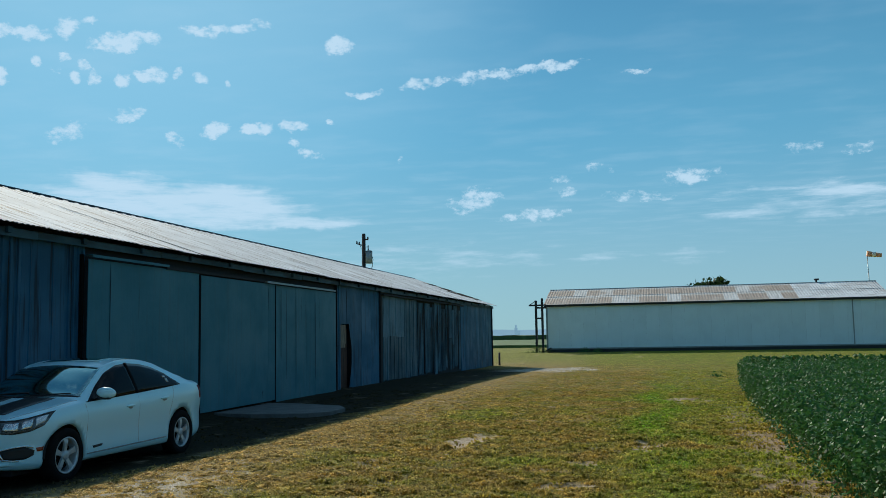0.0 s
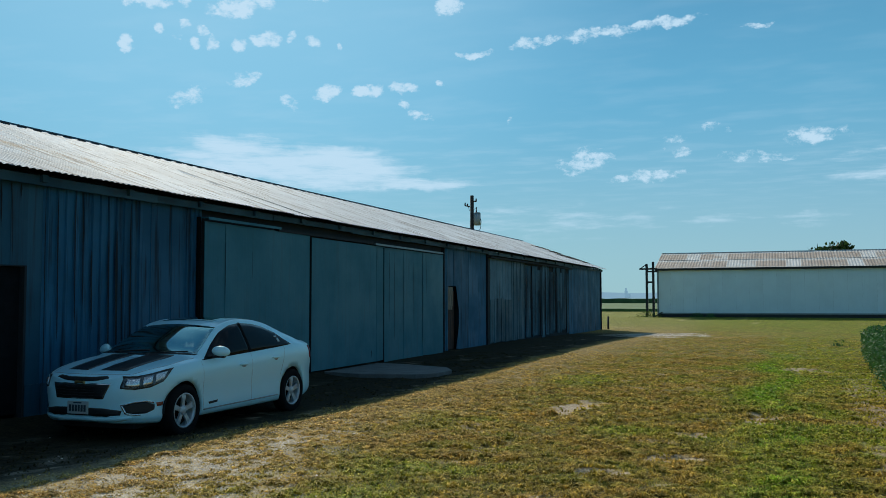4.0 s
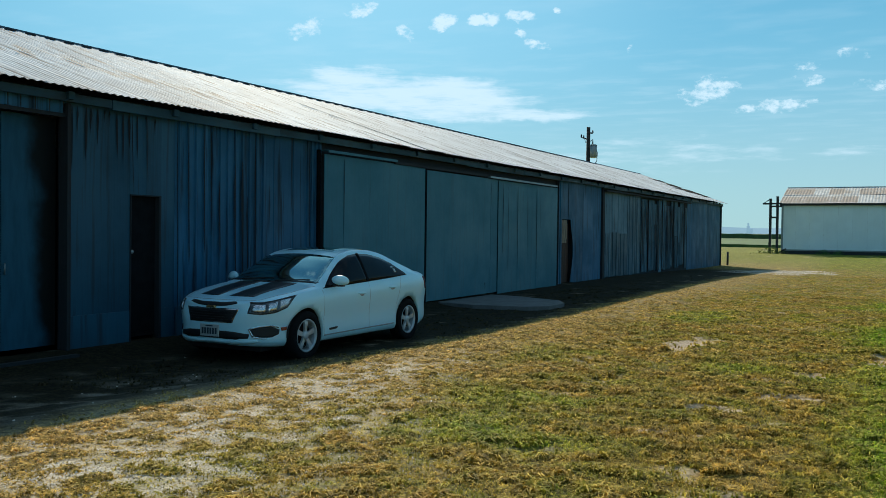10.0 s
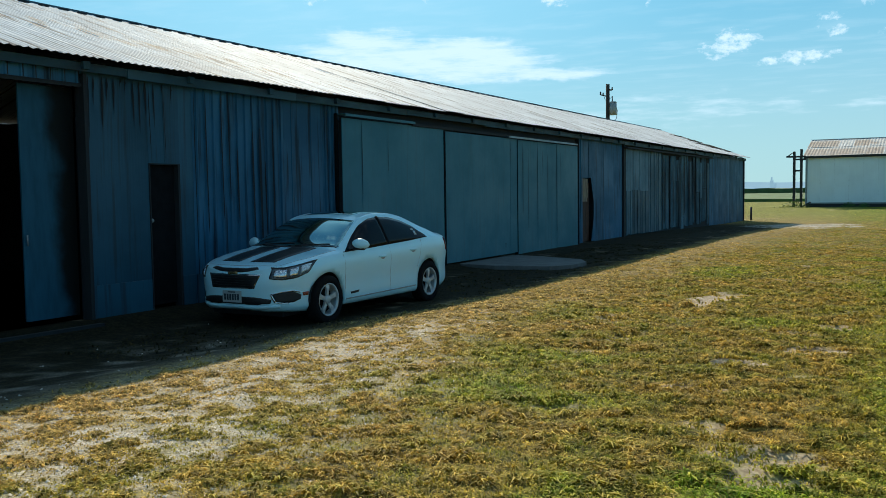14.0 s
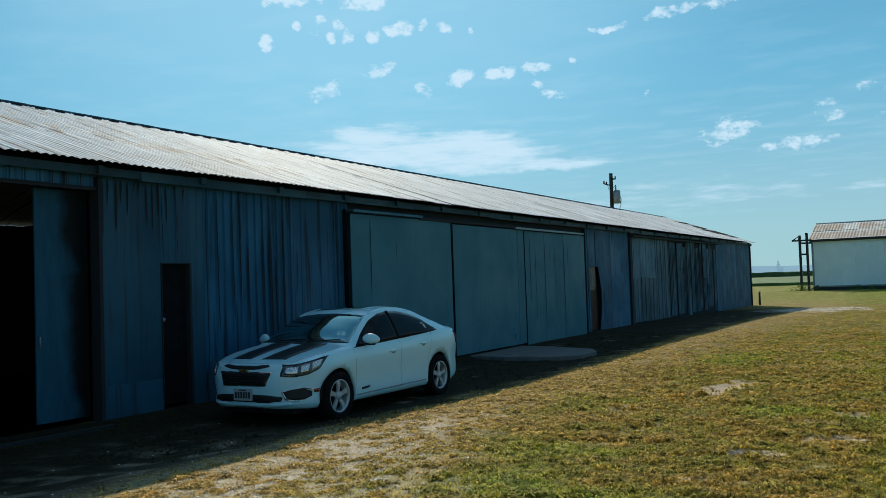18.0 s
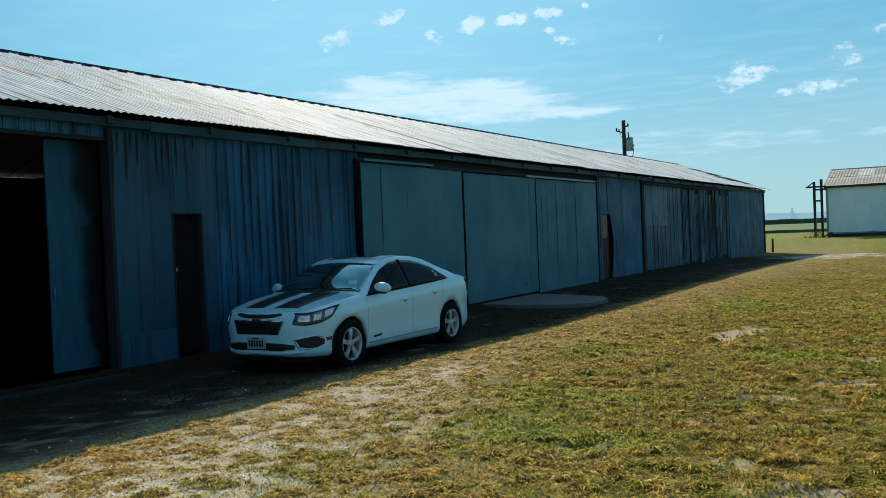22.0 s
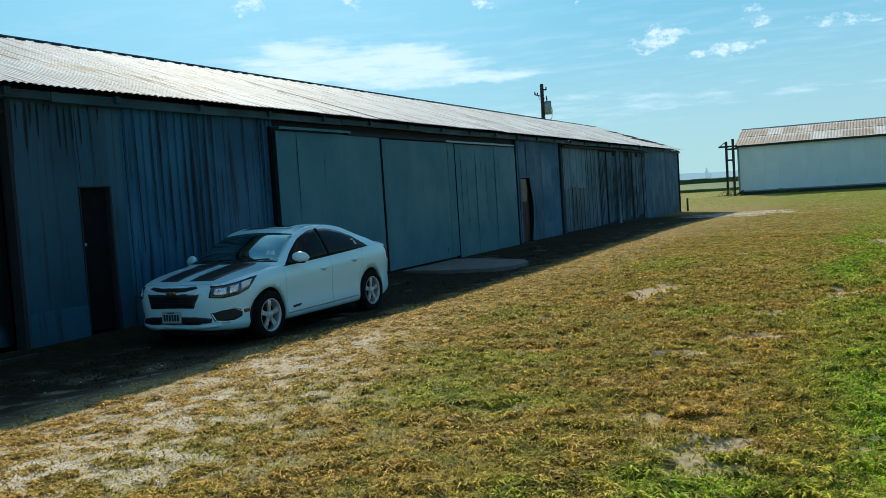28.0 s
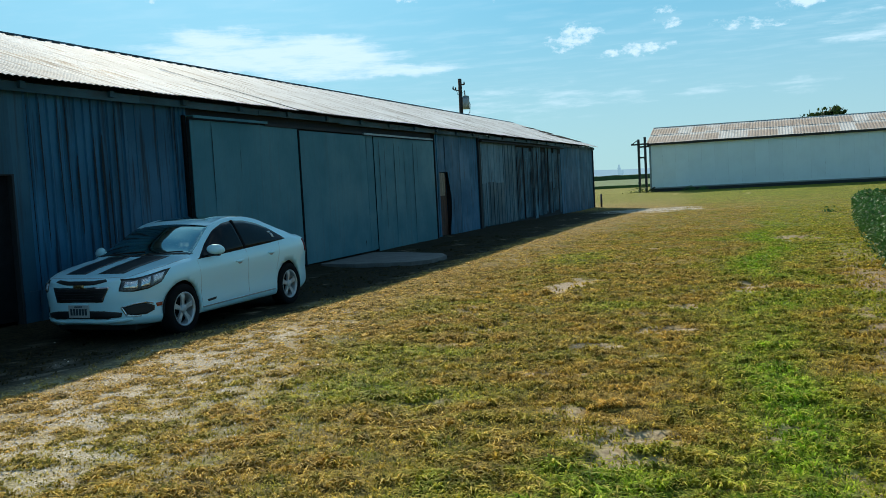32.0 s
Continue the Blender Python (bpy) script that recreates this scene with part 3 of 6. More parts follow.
def make_blade_material():
    m, n, b = blank("grass_blades")
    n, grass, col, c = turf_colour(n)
    # blades within the hangar's shade get the same painted darkening
    hangar_shade = n.ramp(n.split(n.pos())[0], -7.75, -7.05, 1.0, 0.0)
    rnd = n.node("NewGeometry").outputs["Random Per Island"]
    col = n.mix(n.ramp(rnd, 0.0, 0.45, 0.5, 0.0), grass, n.mix(hangar_shade, (0.605, 0.446, 0.122), (0.036, 0.038, 0.026)))
    col = n.mix(1.0, col, n.mix(rnd, (1.42, 1.38, 1.24), (0.60, 0.62, 0.52)), "MULTIPLY")
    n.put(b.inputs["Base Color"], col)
    b.inputs["Roughness"].default_value = 0.75
    b.inputs["Specular IOR Level"].default_value = 0.15
    t = n.node("BsdfTranslucent")
    n.put(t.inputs[0], col)
    s = n.node("MixShader")
    s.inputs[0].default_value = 0.42
    m.node_tree.links.new(b.outputs[0], s.inputs[1])
    m.node_tree.links.new(t.outputs[0], s.inputs[2])
    m.node_tree.links.new(s.outputs[0], m.node_tree.nodes["Material Output"].inputs[0])
    return m


def make_leaf_material(name, dark, light, through=0.3):
    m, n, b = blank(name)
    rnd = n.node("NewGeometry").outputs["Random Per Island"]
    n.put(b.inputs["Base Color"], n.mix(rnd, dark, light))
    b.inputs["Roughness"].default_value = 0.5
    b.inputs["Specular IOR Level"].default_value = 0.2
    t = n.node("BsdfTranslucent")
    n.put(t.inputs[0], n.mix(rnd, light, dark))
    s = n.node("MixShader")
    s.inputs[0].default_value = through
    m.node_tree.links.new(b.outputs[0], s.inputs[1])
    m.node_tree.links.new(t.outputs[0], s.inputs[2])
    m.node_tree.links.new(s.outputs[0], m.node_tree.nodes["Material Output"].inputs[0])
    return m


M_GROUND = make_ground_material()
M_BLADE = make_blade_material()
M_SOY = make_leaf_material("bean_leaf", (0.016, 0.070, 0.018), (0.105, 0.255, 0.058), 0.28)
M_TREE = make_leaf_material("tree_leaf", (0.02, 0.045, 0.012), (0.05, 0.09, 0.025))
M_CROP = mat("far_crop", (0.075, 0.145, 0.035), 0.9, vary=0.4, scale=0.12)
M_CROP_DARK = mat("tall_crop", (0.075, 0.125, 0.045), 0.9, vary=0.4, scale=0.3)
M_CROP_TAN = mat("ripe_crop", (0.24, 0.20, 0.09), 0.9, vary=0.3, scale=0.05)
# distance haze is put into this material as a faint blue glow
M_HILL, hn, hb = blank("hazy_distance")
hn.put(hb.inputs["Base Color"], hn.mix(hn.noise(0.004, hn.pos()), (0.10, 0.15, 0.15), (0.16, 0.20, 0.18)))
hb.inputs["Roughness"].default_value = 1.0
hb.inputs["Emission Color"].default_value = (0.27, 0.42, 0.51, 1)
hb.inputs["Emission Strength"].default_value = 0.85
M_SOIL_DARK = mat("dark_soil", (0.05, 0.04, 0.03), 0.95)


# ---- ground ----
def axis_lines(*spans):
    """Grid lines: (from, to, step) one after another."""
    out = []
    for a, b, s in spans:
        out += list(np.arange(a, b, s))
    return np.array(out + [spans[-1][1]])


def build_ground():
    xs = axis_lines((-4000, -1000, 600), (-1000, -100, 100), (-100, -20, 8), (-20, -11, 1.0), (-11, 3.0, 0.09), (3.0, 12, 0.5), (12, 100, 8), (100, 1000, 100), (1000, 4000, 600))
    ys = axis_lines((-4000, -1000, 600), (-1000, -100, 100), (-100, -12, 8), (-12, 1.5, 0.75), (1.5, 24, 0.09), (24, 60, 0.3), (60, 130, 2), (130, 1000, 60), (1000, 4200, 400))
    gx, gy = np.meshgrid(xs, ys)
    gx, gy = gx.ravel(), gy.ravel()
    verts = np.column_stack([gx, gy, height(gx, gy)])
    nx, ny = len(xs), len(ys)
    i, j = np.meshgrid(np.arange(nx - 1), np.arange(ny - 1))
    a = (j * nx + i).ravel()
    faces = np.column_stack([a, a + 1, a + 1 + nx, a + nx])
    me = bpy.data.meshes.new("ground")
    me.from_pydata(verts, [], faces)
    me.polygons.foreach_set("use_smooth", np.ones(len(faces), bool))
    for name, values in zip(("bare", "gravel", "lush"), cover(gx, gy)):
        me.attributes.new(name, "FLOAT", "POINT").data.foreach_set("value", values.astype(np.float32))
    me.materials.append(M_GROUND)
    tagged(new("ground", me), "dry mown grass ground with bare and gravel patches", "ground", kind="structure")


def build_grass():
    """Short blades, thick near the viewer and thinner with distance."""
    rng = np.random.default_rng(4)
    spots = []
    for x0, x1, y0, y1, per in ((-7.4, 1.2, 2.4, 6, 6000), (-9.5, 1.2, 6, 10, 4400), (-9.5, 1.5, 10, 16, 2100), (-9.8, 1.8, 16, 26, 900), (-9.8, 3, 26, 42, 330), (-14, 14, 42, 72, 170)):
        k = int((x1 - x0) * (y1 - y0) * per)
        spots.append(np.column_stack([rng.uniform(x0, x1, k), rng.uniform(y0, y1, k)]))
    p = np.concatenate(spots)
    bare, gravel, lush = cover(p[:, 0], p[:, 1])
    clump = layers(p[:, 0], p[:, 1], 0.16, 91)
    keep = rng.random(len(p)) < (1 - 0.93 * bare) * (1 - 0.55 * gravel) * (1 - 0.88 * step(p[:, 1], 20, 62)) * (0.40 + 1.1 * step(clump, 0.41, 0.55)) * np.where((p[:, 0] < -7.15) & (p[:, 1] < 46), 0.05 + 0.3 * step(p[:, 1], 14, 24), 1.0)
    keep &= ~((p[:, 0] < -7.7) & (p[:, 0] > -10.1) & (p[:, 1] < 13.2) & (p[:, 1] > 7.8) & (rng.random(len(p)) < 0.7))
    p, lush, clump, gravel = p[keep], lush[keep], clump[keep], gravel[keep]
    k = len(p)
    dist = np.hypot(p[:, 0] + 1, p[:, 1])
    tall = (0.014 + 0.018 * rng.random(k) + 0.024 * lush * rng.random(k) + 0.16 * np.maximum(clump - 0.50, 0)) * np.clip(14 / dist, 0.35, 1.0) * (1 - 0.35 * gravel) * (1 - 0.25 * step(-p[:, 0], 4.5, 6.5))
    wide = (0.007 + 0.007 * rng.random(k)) * (0.75 + 0.5 * step(clump, 0.4, 0.6)) * np.clip(dist / 7, 1, 2.8)
    turn, tip = rng.uniform(0, math.tau, k), rng.uniform(0.5, 1.7, k)
    ca, sa = np.cos(turn), np.sin(turn)
    base = np.column_stack([p, height(p[:, 0], p[:, 1]) - 0.004])
    side = np.column_stack([-sa, ca, np.zeros(k)]) * wide[:, None] / 2
    lean = np.column_stack([ca, sa, np.zeros(k)]) * (tall * tip)[:, None]
    up = np.column_stack([np.zeros(k), np.zeros(k), tall])
    verts = np.stack([base - side, base + side, base + lean * 0.4 + up * 0.7 + side * 0.8, base + lean * 0.4 + up * 0.7 - side * 0.8, base + lean * 1.25 + up * (1.1 - 0.42 * tip)[:, None]], 1).reshape(-1, 3)
    o = (np.arange(k) * 5)[:, None]
    tris = np.concatenate([o + [0, 1, 2], o + [0, 2, 3], o + [3, 2, 4]], 1).reshape(-1, 3)
    me = bpy.data.meshes.new("grass")
    me.vertices.add(len(verts))
    me.vertices.foreach_set("co", verts.ravel())
    me.loops.add(tris.size)
    me.loops.foreach_set("vertex_index", tris.ravel())
    me.polygons.add(len(tris))
    me.polygons.foreach_set("loop_start", np.arange(0, tris.size, 3))
    me.update(calc_edges=True)
    me.attributes.new("lush", "FLOAT", "POINT").data.foreach_set("value", np.repeat(lush, 5).astype(np.float32))
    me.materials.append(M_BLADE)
    tagged(new("grass", me), "short dry mown grass, straw yellow with green patches", "grass", kind="stuff")


def build_stones():
    """Loose pale gravel on the worn drive."""
    rng = np.random.default_rng(14)
    p = np.column_stack([rng.uniform(-9.9, -3.8, 60000), rng.uniform(2.0, 13.0, 60000)])
    p = np.concatenate([p, np.column_stack([rng.uniform(-9.5, -3.5, 9000), rng.uniform(39, 49, 9000)])])
    bare, gravel, lush = cover(p[:, 0], p[:, 1])
    p = p[rng.random(len(p)) < 0.5 * gravel ** 1.5 * np.where(p[:, 0] < -7.0, 0.10, 1.0)]
    k = len(p)
    size = rng.uniform(0.006, 0.017, k) * np.where(p[:, 1] > 30, 2.5, 1.0)
    a = rng.uniform(0, math.tau, k)
    base = np.column_stack([p, height(p[:, 0], p[:, 1])])
    ring = []
    for j in range(4):
        r = size * rng.uniform(0.7, 1.2, k)
        ring.append(base + np.column_stack([np.cos(a + j * 1.57) * r, np.sin(a + j * 1.57) * r, -0.002 + 0 * r]))
    top = base + np.column_stack([rng.normal(0, 0.2, k) * size, rng.normal(0, 0.2, k) * size, size * rng.uniform(0.5, 1.0, k)])
    verts = np.stack(ring + [top], 1).reshape(-1, 3)
    o = (np.arange(k) * 5)[:, None]
    tris = np.concatenate([o + [0, 1, 4], o + [1, 2, 4], o + [2, 3, 4], o + [3, 0, 4]], 1).reshape(-1, 3)
    me = bpy.data.meshes.new("gravel")
    me.vertices.add(len(verts))
    me.vertices.foreach_set("co", verts.ravel())
    me.loops.add(tris.size)
    me.loops.foreach_set("vertex_index", tris.ravel())
    me.polygons.add(len(tris))
    me.polygons.foreach_set("loop_start", np.arange(0, tris.size, 3))
    me.update(calc_edges=True)
    m, n, b = blank("limestone_gravel")
    n.put(b.inputs["Base Color"], n.mix(n.node("NewGeometry").outputs["Random Per Island"], (0.30, 0.27, 0.22), (0.82, 0.76, 0.66)))
    b.inputs["Roughness"].default_value = 0.9
    me.materials.append(m)
    tagged(new("gravel", me), "loose pale limestone gravel on the drive", "gravel", kind="stuff")


build_ground()
build_grass()
build_stones()


# ---- the long hangar ----
WX, Y0, Y1 = -10.82, -10.0, 52.5      # front wall, near and far end
EAVE, RIDGE, RX, BX = 3.43, 5.235, -15.56, -20.3
hangar = tagged(empty("hangar", WX, 20, 0), "long weathered blue-grey metal hangar with sliding doors, in shade", "hangar")
hangar.location = (0, 0, 0)


def ribbed(name, y0, y1, z0, z1, material, parent, pitch=0.2, rib=0.03, depth=0.022, x=WX, rough_foot=0.0, lean=0.0):
    """A sheet of ribbed metal on the wall: flat pans between narrow raised ribs."""
    rng = random.Random(round(y0 * 100) + 7)
    prof, y = [(y0, 0.0)], y0 + pitch * 0.35
    while pitch and y < y1 - rib * 1.5:
        prof += [(y, 0.0), (y + rib * 0.25, depth), (y + rib * 0.6, depth), (y + rib * 1.25, 0.0)]
        y += pitch
    prof.append((y1, 0.0))
    n = len(prof)
    foot = [z0 + rng.uniform(0, rough_foot) for _ in prof]
    verts = [(x + d, yy, f) for (yy, d), f in zip(prof, foot)] + [(x + d, yy + lean, z1) for yy, d in prof]
    verts += [(x - 0.012, yy, f) for (yy, d), f in zip(prof, foot)] + [(x - 0.012, yy + lean, z1) for yy, d in prof]
    faces = []
    for i in range(n - 1):
        faces += [(i, i + 1, n + i + 1, n + i), (2 * n + i + 1, 2 * n + i, 3 * n + i, 3 * n + i + 1), (i + 1, i, 2 * n + i, 2 * n + i + 1), (n + i, n + i + 1, 3 * n + i + 1, 3 * n + i)]
    faces += [(0, n, 3 * n, 2 * n), (n - 1, 3 * n - 1, 4 * n - 1, 2 * n - 1)]
    ob = raw(name, verts, faces, material, parent)
    ob.data.materials.append(M_GRIME_SHADE)
    if pitch:   # rib shading, painted as a dark flank on most ribs
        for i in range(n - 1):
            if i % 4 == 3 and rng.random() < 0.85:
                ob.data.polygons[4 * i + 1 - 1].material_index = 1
    return ob


def sheets(y0, y1, z0, z1, material, parent, width=0.86, **kw):
    n = max(1, round((y1 - y0) / width))
    w = (y1 - y0) / n
    rng = random.Random(round(y0 * 10))
    for i in range(n):
        ribbed("siding_sheet", y0 + i * w + 0.004, y0 + (i + 1) * w + 0.02 * (i < n - 1), z0 + rng.uniform(-0.02, 0.02), z1, material, parent, x=WX + 0.004 * (i % 2), **kw)


front = empty("front_wall", parent=hangar)
# dark backing added behind the sheets to block light leaks, open where doors are
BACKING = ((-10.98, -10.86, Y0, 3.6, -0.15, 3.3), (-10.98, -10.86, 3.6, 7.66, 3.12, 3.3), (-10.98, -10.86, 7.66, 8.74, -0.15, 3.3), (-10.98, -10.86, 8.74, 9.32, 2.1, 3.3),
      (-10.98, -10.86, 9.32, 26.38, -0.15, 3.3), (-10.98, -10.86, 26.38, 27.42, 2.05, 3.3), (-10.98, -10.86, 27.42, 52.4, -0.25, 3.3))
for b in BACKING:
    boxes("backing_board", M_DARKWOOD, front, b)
sheets(Y0, 3.6, -0.1, 3.3, M_SIDING, front)
sheets(3.6, 7.66, 3.1, 3.34, M_SIDING, front, pitch=0.21, rib=0.05)
sheets(7.66, 8.735, -0.05, 3.3, M_SIDING_FLAT, front, width=1.1, pitch=0)
sheets(8.735, 9.33, 2.1, 3.3, M_SIDING_FLAT, front, width=0.3, pitch=0)
sheets(9.33, 9.6, -0.05, 3.3, M_SIDING_FLAT, front, width=0.3, pitch=0)
sheets(9.6, 11.75, -0.05, 3.3, M_SIDING, front, width=0.72, pitch=0.18, rib=0.045, depth=0.03)
sheets(11.75, 12.85, -0.05, 3.3, M_SIDING, front, width=1.1, pitch=0.55, rib=0.03, depth=0.012)
sheets(12.85, 13.36, -0.05, 3.3, M_SIDING, front, width=0.6, pitch=0.12, rib=0.04, depth=0.03)
sheets(25.9, 26.36, -0.05, 3.3, M_SIDING, front, width=0.5, pitch=0.2)
sheets(26.36, 27.42, 2.05, 3.3, M_SIDING, front, width=0.6, pitch=0)
sheets(27.42, 30.34, -0.05, 3.3, M_SIDING, front, width=0.86, pitch=0)
for a, b, off in ((7.68, 8.73, 0.010), (9.34, 9.6, 0.010), (9.6, 11.3, 0.036), (11.32, 13.18, 0.036)):
    ribbed("foot_sheet", a, b, -0.08, 0.44, M_SIDING_FLAT, front, pitch=0, x=WX + off)
# torn and patched sheets beside the far doors
rng = random.Random(12)
ribbed("siding_sheet", 30.62, 33.6, 1.62, 3.14, M_RAGGED, front, pitch=0.75, rib=0.03, depth=0.01, x=WX + 0.01)
for i, (a, b) in enumerate(((30.62, 31.5), (31.52, 32.5), (32.53, 33.6))):
    ribbed("siding_sheet", a, b, 0.0, 1.62 + 0.04 * (i % 2), M_RAGGED, front, pitch=0.45, rib=0.04, x=WX + 0.018, rough_foot=0.06)
for a, b in ((33.66, 34.7), (34.74, 35.55)):
    ribbed("siding_sheet", a, b, 0.0, 3.13, M_RAGGED, front, pitch=0.5, rib=0.03, x=WX + 0.012, rough_foot=0.05)
y = 35.7
while y < 43.9:
    w = rng.choice((0.32, 0.45, 0.62, 0.85))
    top = rng.choice((3.14, 3.14, 3.05, 2.9))
    foot = rng.choice((0.0, 0.02, 0.12))
    if rng.random() < 0.3:
        mid = rng.uniform(1.2, 2.1)
        ribbed("siding_sheet", y, y + w, mid, top, M_RAGGED, front, pitch=0.22, rib=0.04, x=WX + 0.02, lean=rng.uniform(-0.05, 0.05))
        ribbed("siding_sheet", y + 0.08, y + w, foot, mid - 0.02, M_RAGGED, front, pitch=0.22, rib=0.04, x=WX, rough_foot=0.1)
    else:
        ribbed("siding_sheet", y, y + w, foot - 0.1, top, M_RAGGED, front, pitch=0.22, rib=0.04, x=WX + rng.uniform(0, 0.03), rough_foot=0.08, lean=rng.uniform(-0.06, 0.06))
    y += w + rng.choice((0.03, 0.1, 0.22, 0.34))
sheets(44.0, Y1, -0.18, 3.3, M_SIDING, front, width=0.95, pitch=0)



def streak(y, top, foot, w, lean=0.0, x=WX + 0.009):
    """A dark run where water has stained the sheet, or a seam that gapes; it tapers downwards."""
    verts = [(x, y - w * 0.1, top), (x, y + w * 0.2, top - 0.05), (x, y + w / 2, top - 0.3 * (top - foot)), (x, y + w * 0.3 + lean, foot + 0.2), (x, y + lean, foot), (x, y - w * 0.3 + lean, foot + 0.15), (x, y - w / 2, top - 0.25 * (top - foot))]
    raw("stain_run", verts, [(0, 1, 2, 3, 4, 5, 6)], M_GRIME_SHADE, front)


rng = random.Random(31)
for y in (7.74, 7.83, 7.97, 8.05, 8.16, 8.28, 8.36, 8.49, 8.6, 8.71, 8.86, 9.02, 9.2):
    streak(y, 3.245, rng.uniform(2.35, 3.05), rng.uniform(0.028, 0.05), rng.uniform(-0.01, 0.01))
for y, a, b, w in ((8.745, 3.24, 2.12, 0.018), (9.02, 3.24, 2.12, 0.016), (10.92, 2.7, 0.75, 0.045), (11.10, 2.75, 0.65, 0.06), (11.22, 2.2, 0.8, 0.04), (10.55, 2.4, 1.1, 0.04), (11.42, 3.2, 0.7, 0.04), (10.2, 3.2, 1.2, 0.03), (10.36, 3.2, 1.5, 0.03), (9.86, 3.2, 1.0, 0.03), (9.62, 3.24, 0.3, 0.02), (12.95, 3.2, 1.2, 0.025)):
    streak(y, a, b, w, 0.02, WX + 0.036)
for y in np.arange(35.6, 43.2, 0.3):
    streak(y + rng.uniform(-0.1, 0.1), rng.uniform(2.5, 3.12), rng.uniform(0.0, 1.2), rng.choice((0.04, 0.07, 0.13)), rng.uniform(-0.05, 0.05), WX + 0.06)
for y, a, b, w in ((13.88, 3.0, 1.5, 0.02), (14.8, 2.6, 2.0, 0.012), (20.62, 2.9, 2.3, 0.02), (21.4, 2.95, 1.0, 0.03), (21.75, 2.9, 0.5, 0.02), (22.4, 2.9, 0.6, 0.025), (22.75, 2.8, 2.0, 0.02), (23.1, 2.7, 0.9, 0.02), (23.8, 2.9, 0.4, 0.03), (24.1, 2.8, 1.7, 0.02), (20.3, 0.35, 0.12, 0.05)):
    streak(y, a, b, w, 0.0, -10.66 + 0.012)

streak(26.93, 3.22, 2.06, 0.07)
posts = empty("posts", parent=hangar)
boxes("post", M_PDOOR, posts, (-10.8, -10.74, 13.19, 13.232, -0.1, 3.12))
for y, w in ( (30.36, 0.24), (25.86, 0.05), (7.62, 0.06), (52.44, 0.1)):
    boxes("post", M_DARKWOOD, posts, (-10.9, WX + 0.07, y, y + w, -0.2, 3.24), bevel=0.006)
# corner trim, back, ends
boxes("corner_trim", M_SIDING, hangar, (WX - 0.12, WX + 0.03, Y1 + 0.045, Y1 + 0.075, -0.2, 3.42), bevel=0.004)
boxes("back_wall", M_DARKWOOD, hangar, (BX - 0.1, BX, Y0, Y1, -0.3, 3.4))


def gable(name, y, thick):
    bm = bmesh.new()
    ring = [[bm.verts.new((x, yy, z)) for x, z in ((BX, -0.3), (-10.99, -0.3), (-10.99, 3.35), (RX, 5.16), (BX, 3.35))] for yy in (y, y + thick)]
    bm.faces.new(ring[0])
    bm.faces.new(ring[1][::-1])
    for i in range(5):
        bm.faces.new((ring[0][i], ring[0][(i + 1) % 5], ring[1][(i + 1) % 5], ring[1][i]))
    part(name, bm, M_SIDING, hangar)


gable("end_wall", Y1 - 0.06, 0.1)
gable("end_wall", Y0, 0.1)
boxes("partition", M_DARKWOOD, hangar, (BX + 0.05, -11.0, 12.5, 12.6, -0.2, 3.3))
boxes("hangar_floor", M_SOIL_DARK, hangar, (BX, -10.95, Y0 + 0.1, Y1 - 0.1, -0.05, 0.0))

# fascia under the eave, with blocks, and the dark slot below it
fas = empty("fascia", parent=hangar)
y = Y0
k = 0
while y < Y1:
    e = min(Y1 + 0.05, y + 3.66)
    boxes("fascia_board", M_FASCIA, fas, (-10.73, -10.69 + 0.006 * (k % 2), y + 0.004, e - 0.004, 3.245 + 0.012 * math.sin(k * 2.1), 3.37), bevel=0.004)
    if e > Y1:
        break
    boxes("bracket", M_FASCIA, fas, (-10.69, -10.63, y + 1.1, y + 1.2, 3.28, 3.38))
    boxes("bracket", M_FASCIA, fas, (-10.69, -10.63, y + 2.9, y + 3.0, 3.28, 3.38))
    y, k = e, k + 1
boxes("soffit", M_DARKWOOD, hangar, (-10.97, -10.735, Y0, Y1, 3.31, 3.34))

# ---- roof: corrugated sheets from ridge to eave ----
roof = empty("roof", parent=hangar)
SL = math.atan2(RIDGE - EAVE, RX * -1 - 10.55)


def corrugated(name, y0, y1, foot, head, waves, amp, material, parent, per=4):
    """A corrugated sheet laid on the slope from foot (x, z) to head (x, z)."""
    n = waves * per + 1
    dx, dz = head[0] - foot[0], head[1] - foot[1]
    ln = math.hypot(dx, dz)
    ox, oz = -dz / ln, dx / ln
    if oz < 0:
        ox, oz = -ox, -oz
    verts = []
    for fx, fz in (foot, ((foot[0] + head[0]) / 2, (foot[1] + head[1]) / 2 - 0.012), head):
        for i in range(n):
            a = amp * math.sin(i / per * math.tau)
            verts.append((fx + ox * a, y0 + (y1 - y0) * i / (n - 1), fz + oz * a))
    faces = [(r * n + i, r * n + i + 1, (r + 1) * n + i + 1, (r + 1) * n + i) for r in range(2) for i in range(n - 1)]
    return raw(name, verts, faces, material, parent, True)


rng = random.Random(3)
y, k = Y0 - 0.2, 0
while y < Y1 + 0.1:
    w = 0.82
    lift = 0.003 * (k % 2)
    ragged = rng.uniform(-0.02, 0.03)
    top = 0.0
    corrugated("roof_sheet", y, min(y + w + 0.05, Y1 + 0.18), (-10.46 + ragged, EAVE - 0.02 + lift + rng.uniform(-0.006, 0.006)), (RX + 0.02, RIDGE - 0.05 + lift + top), 7, 0.011, M_ROOF, roof)
    y, k = y + w, k + 1
# rust that has run down the corrugations, thickest in one band
M_RUN = mat("roof_rust", (0.17, 0.125, 0.095), 0.9, vary=0.5, scale=9)
rng = random.Random(71)
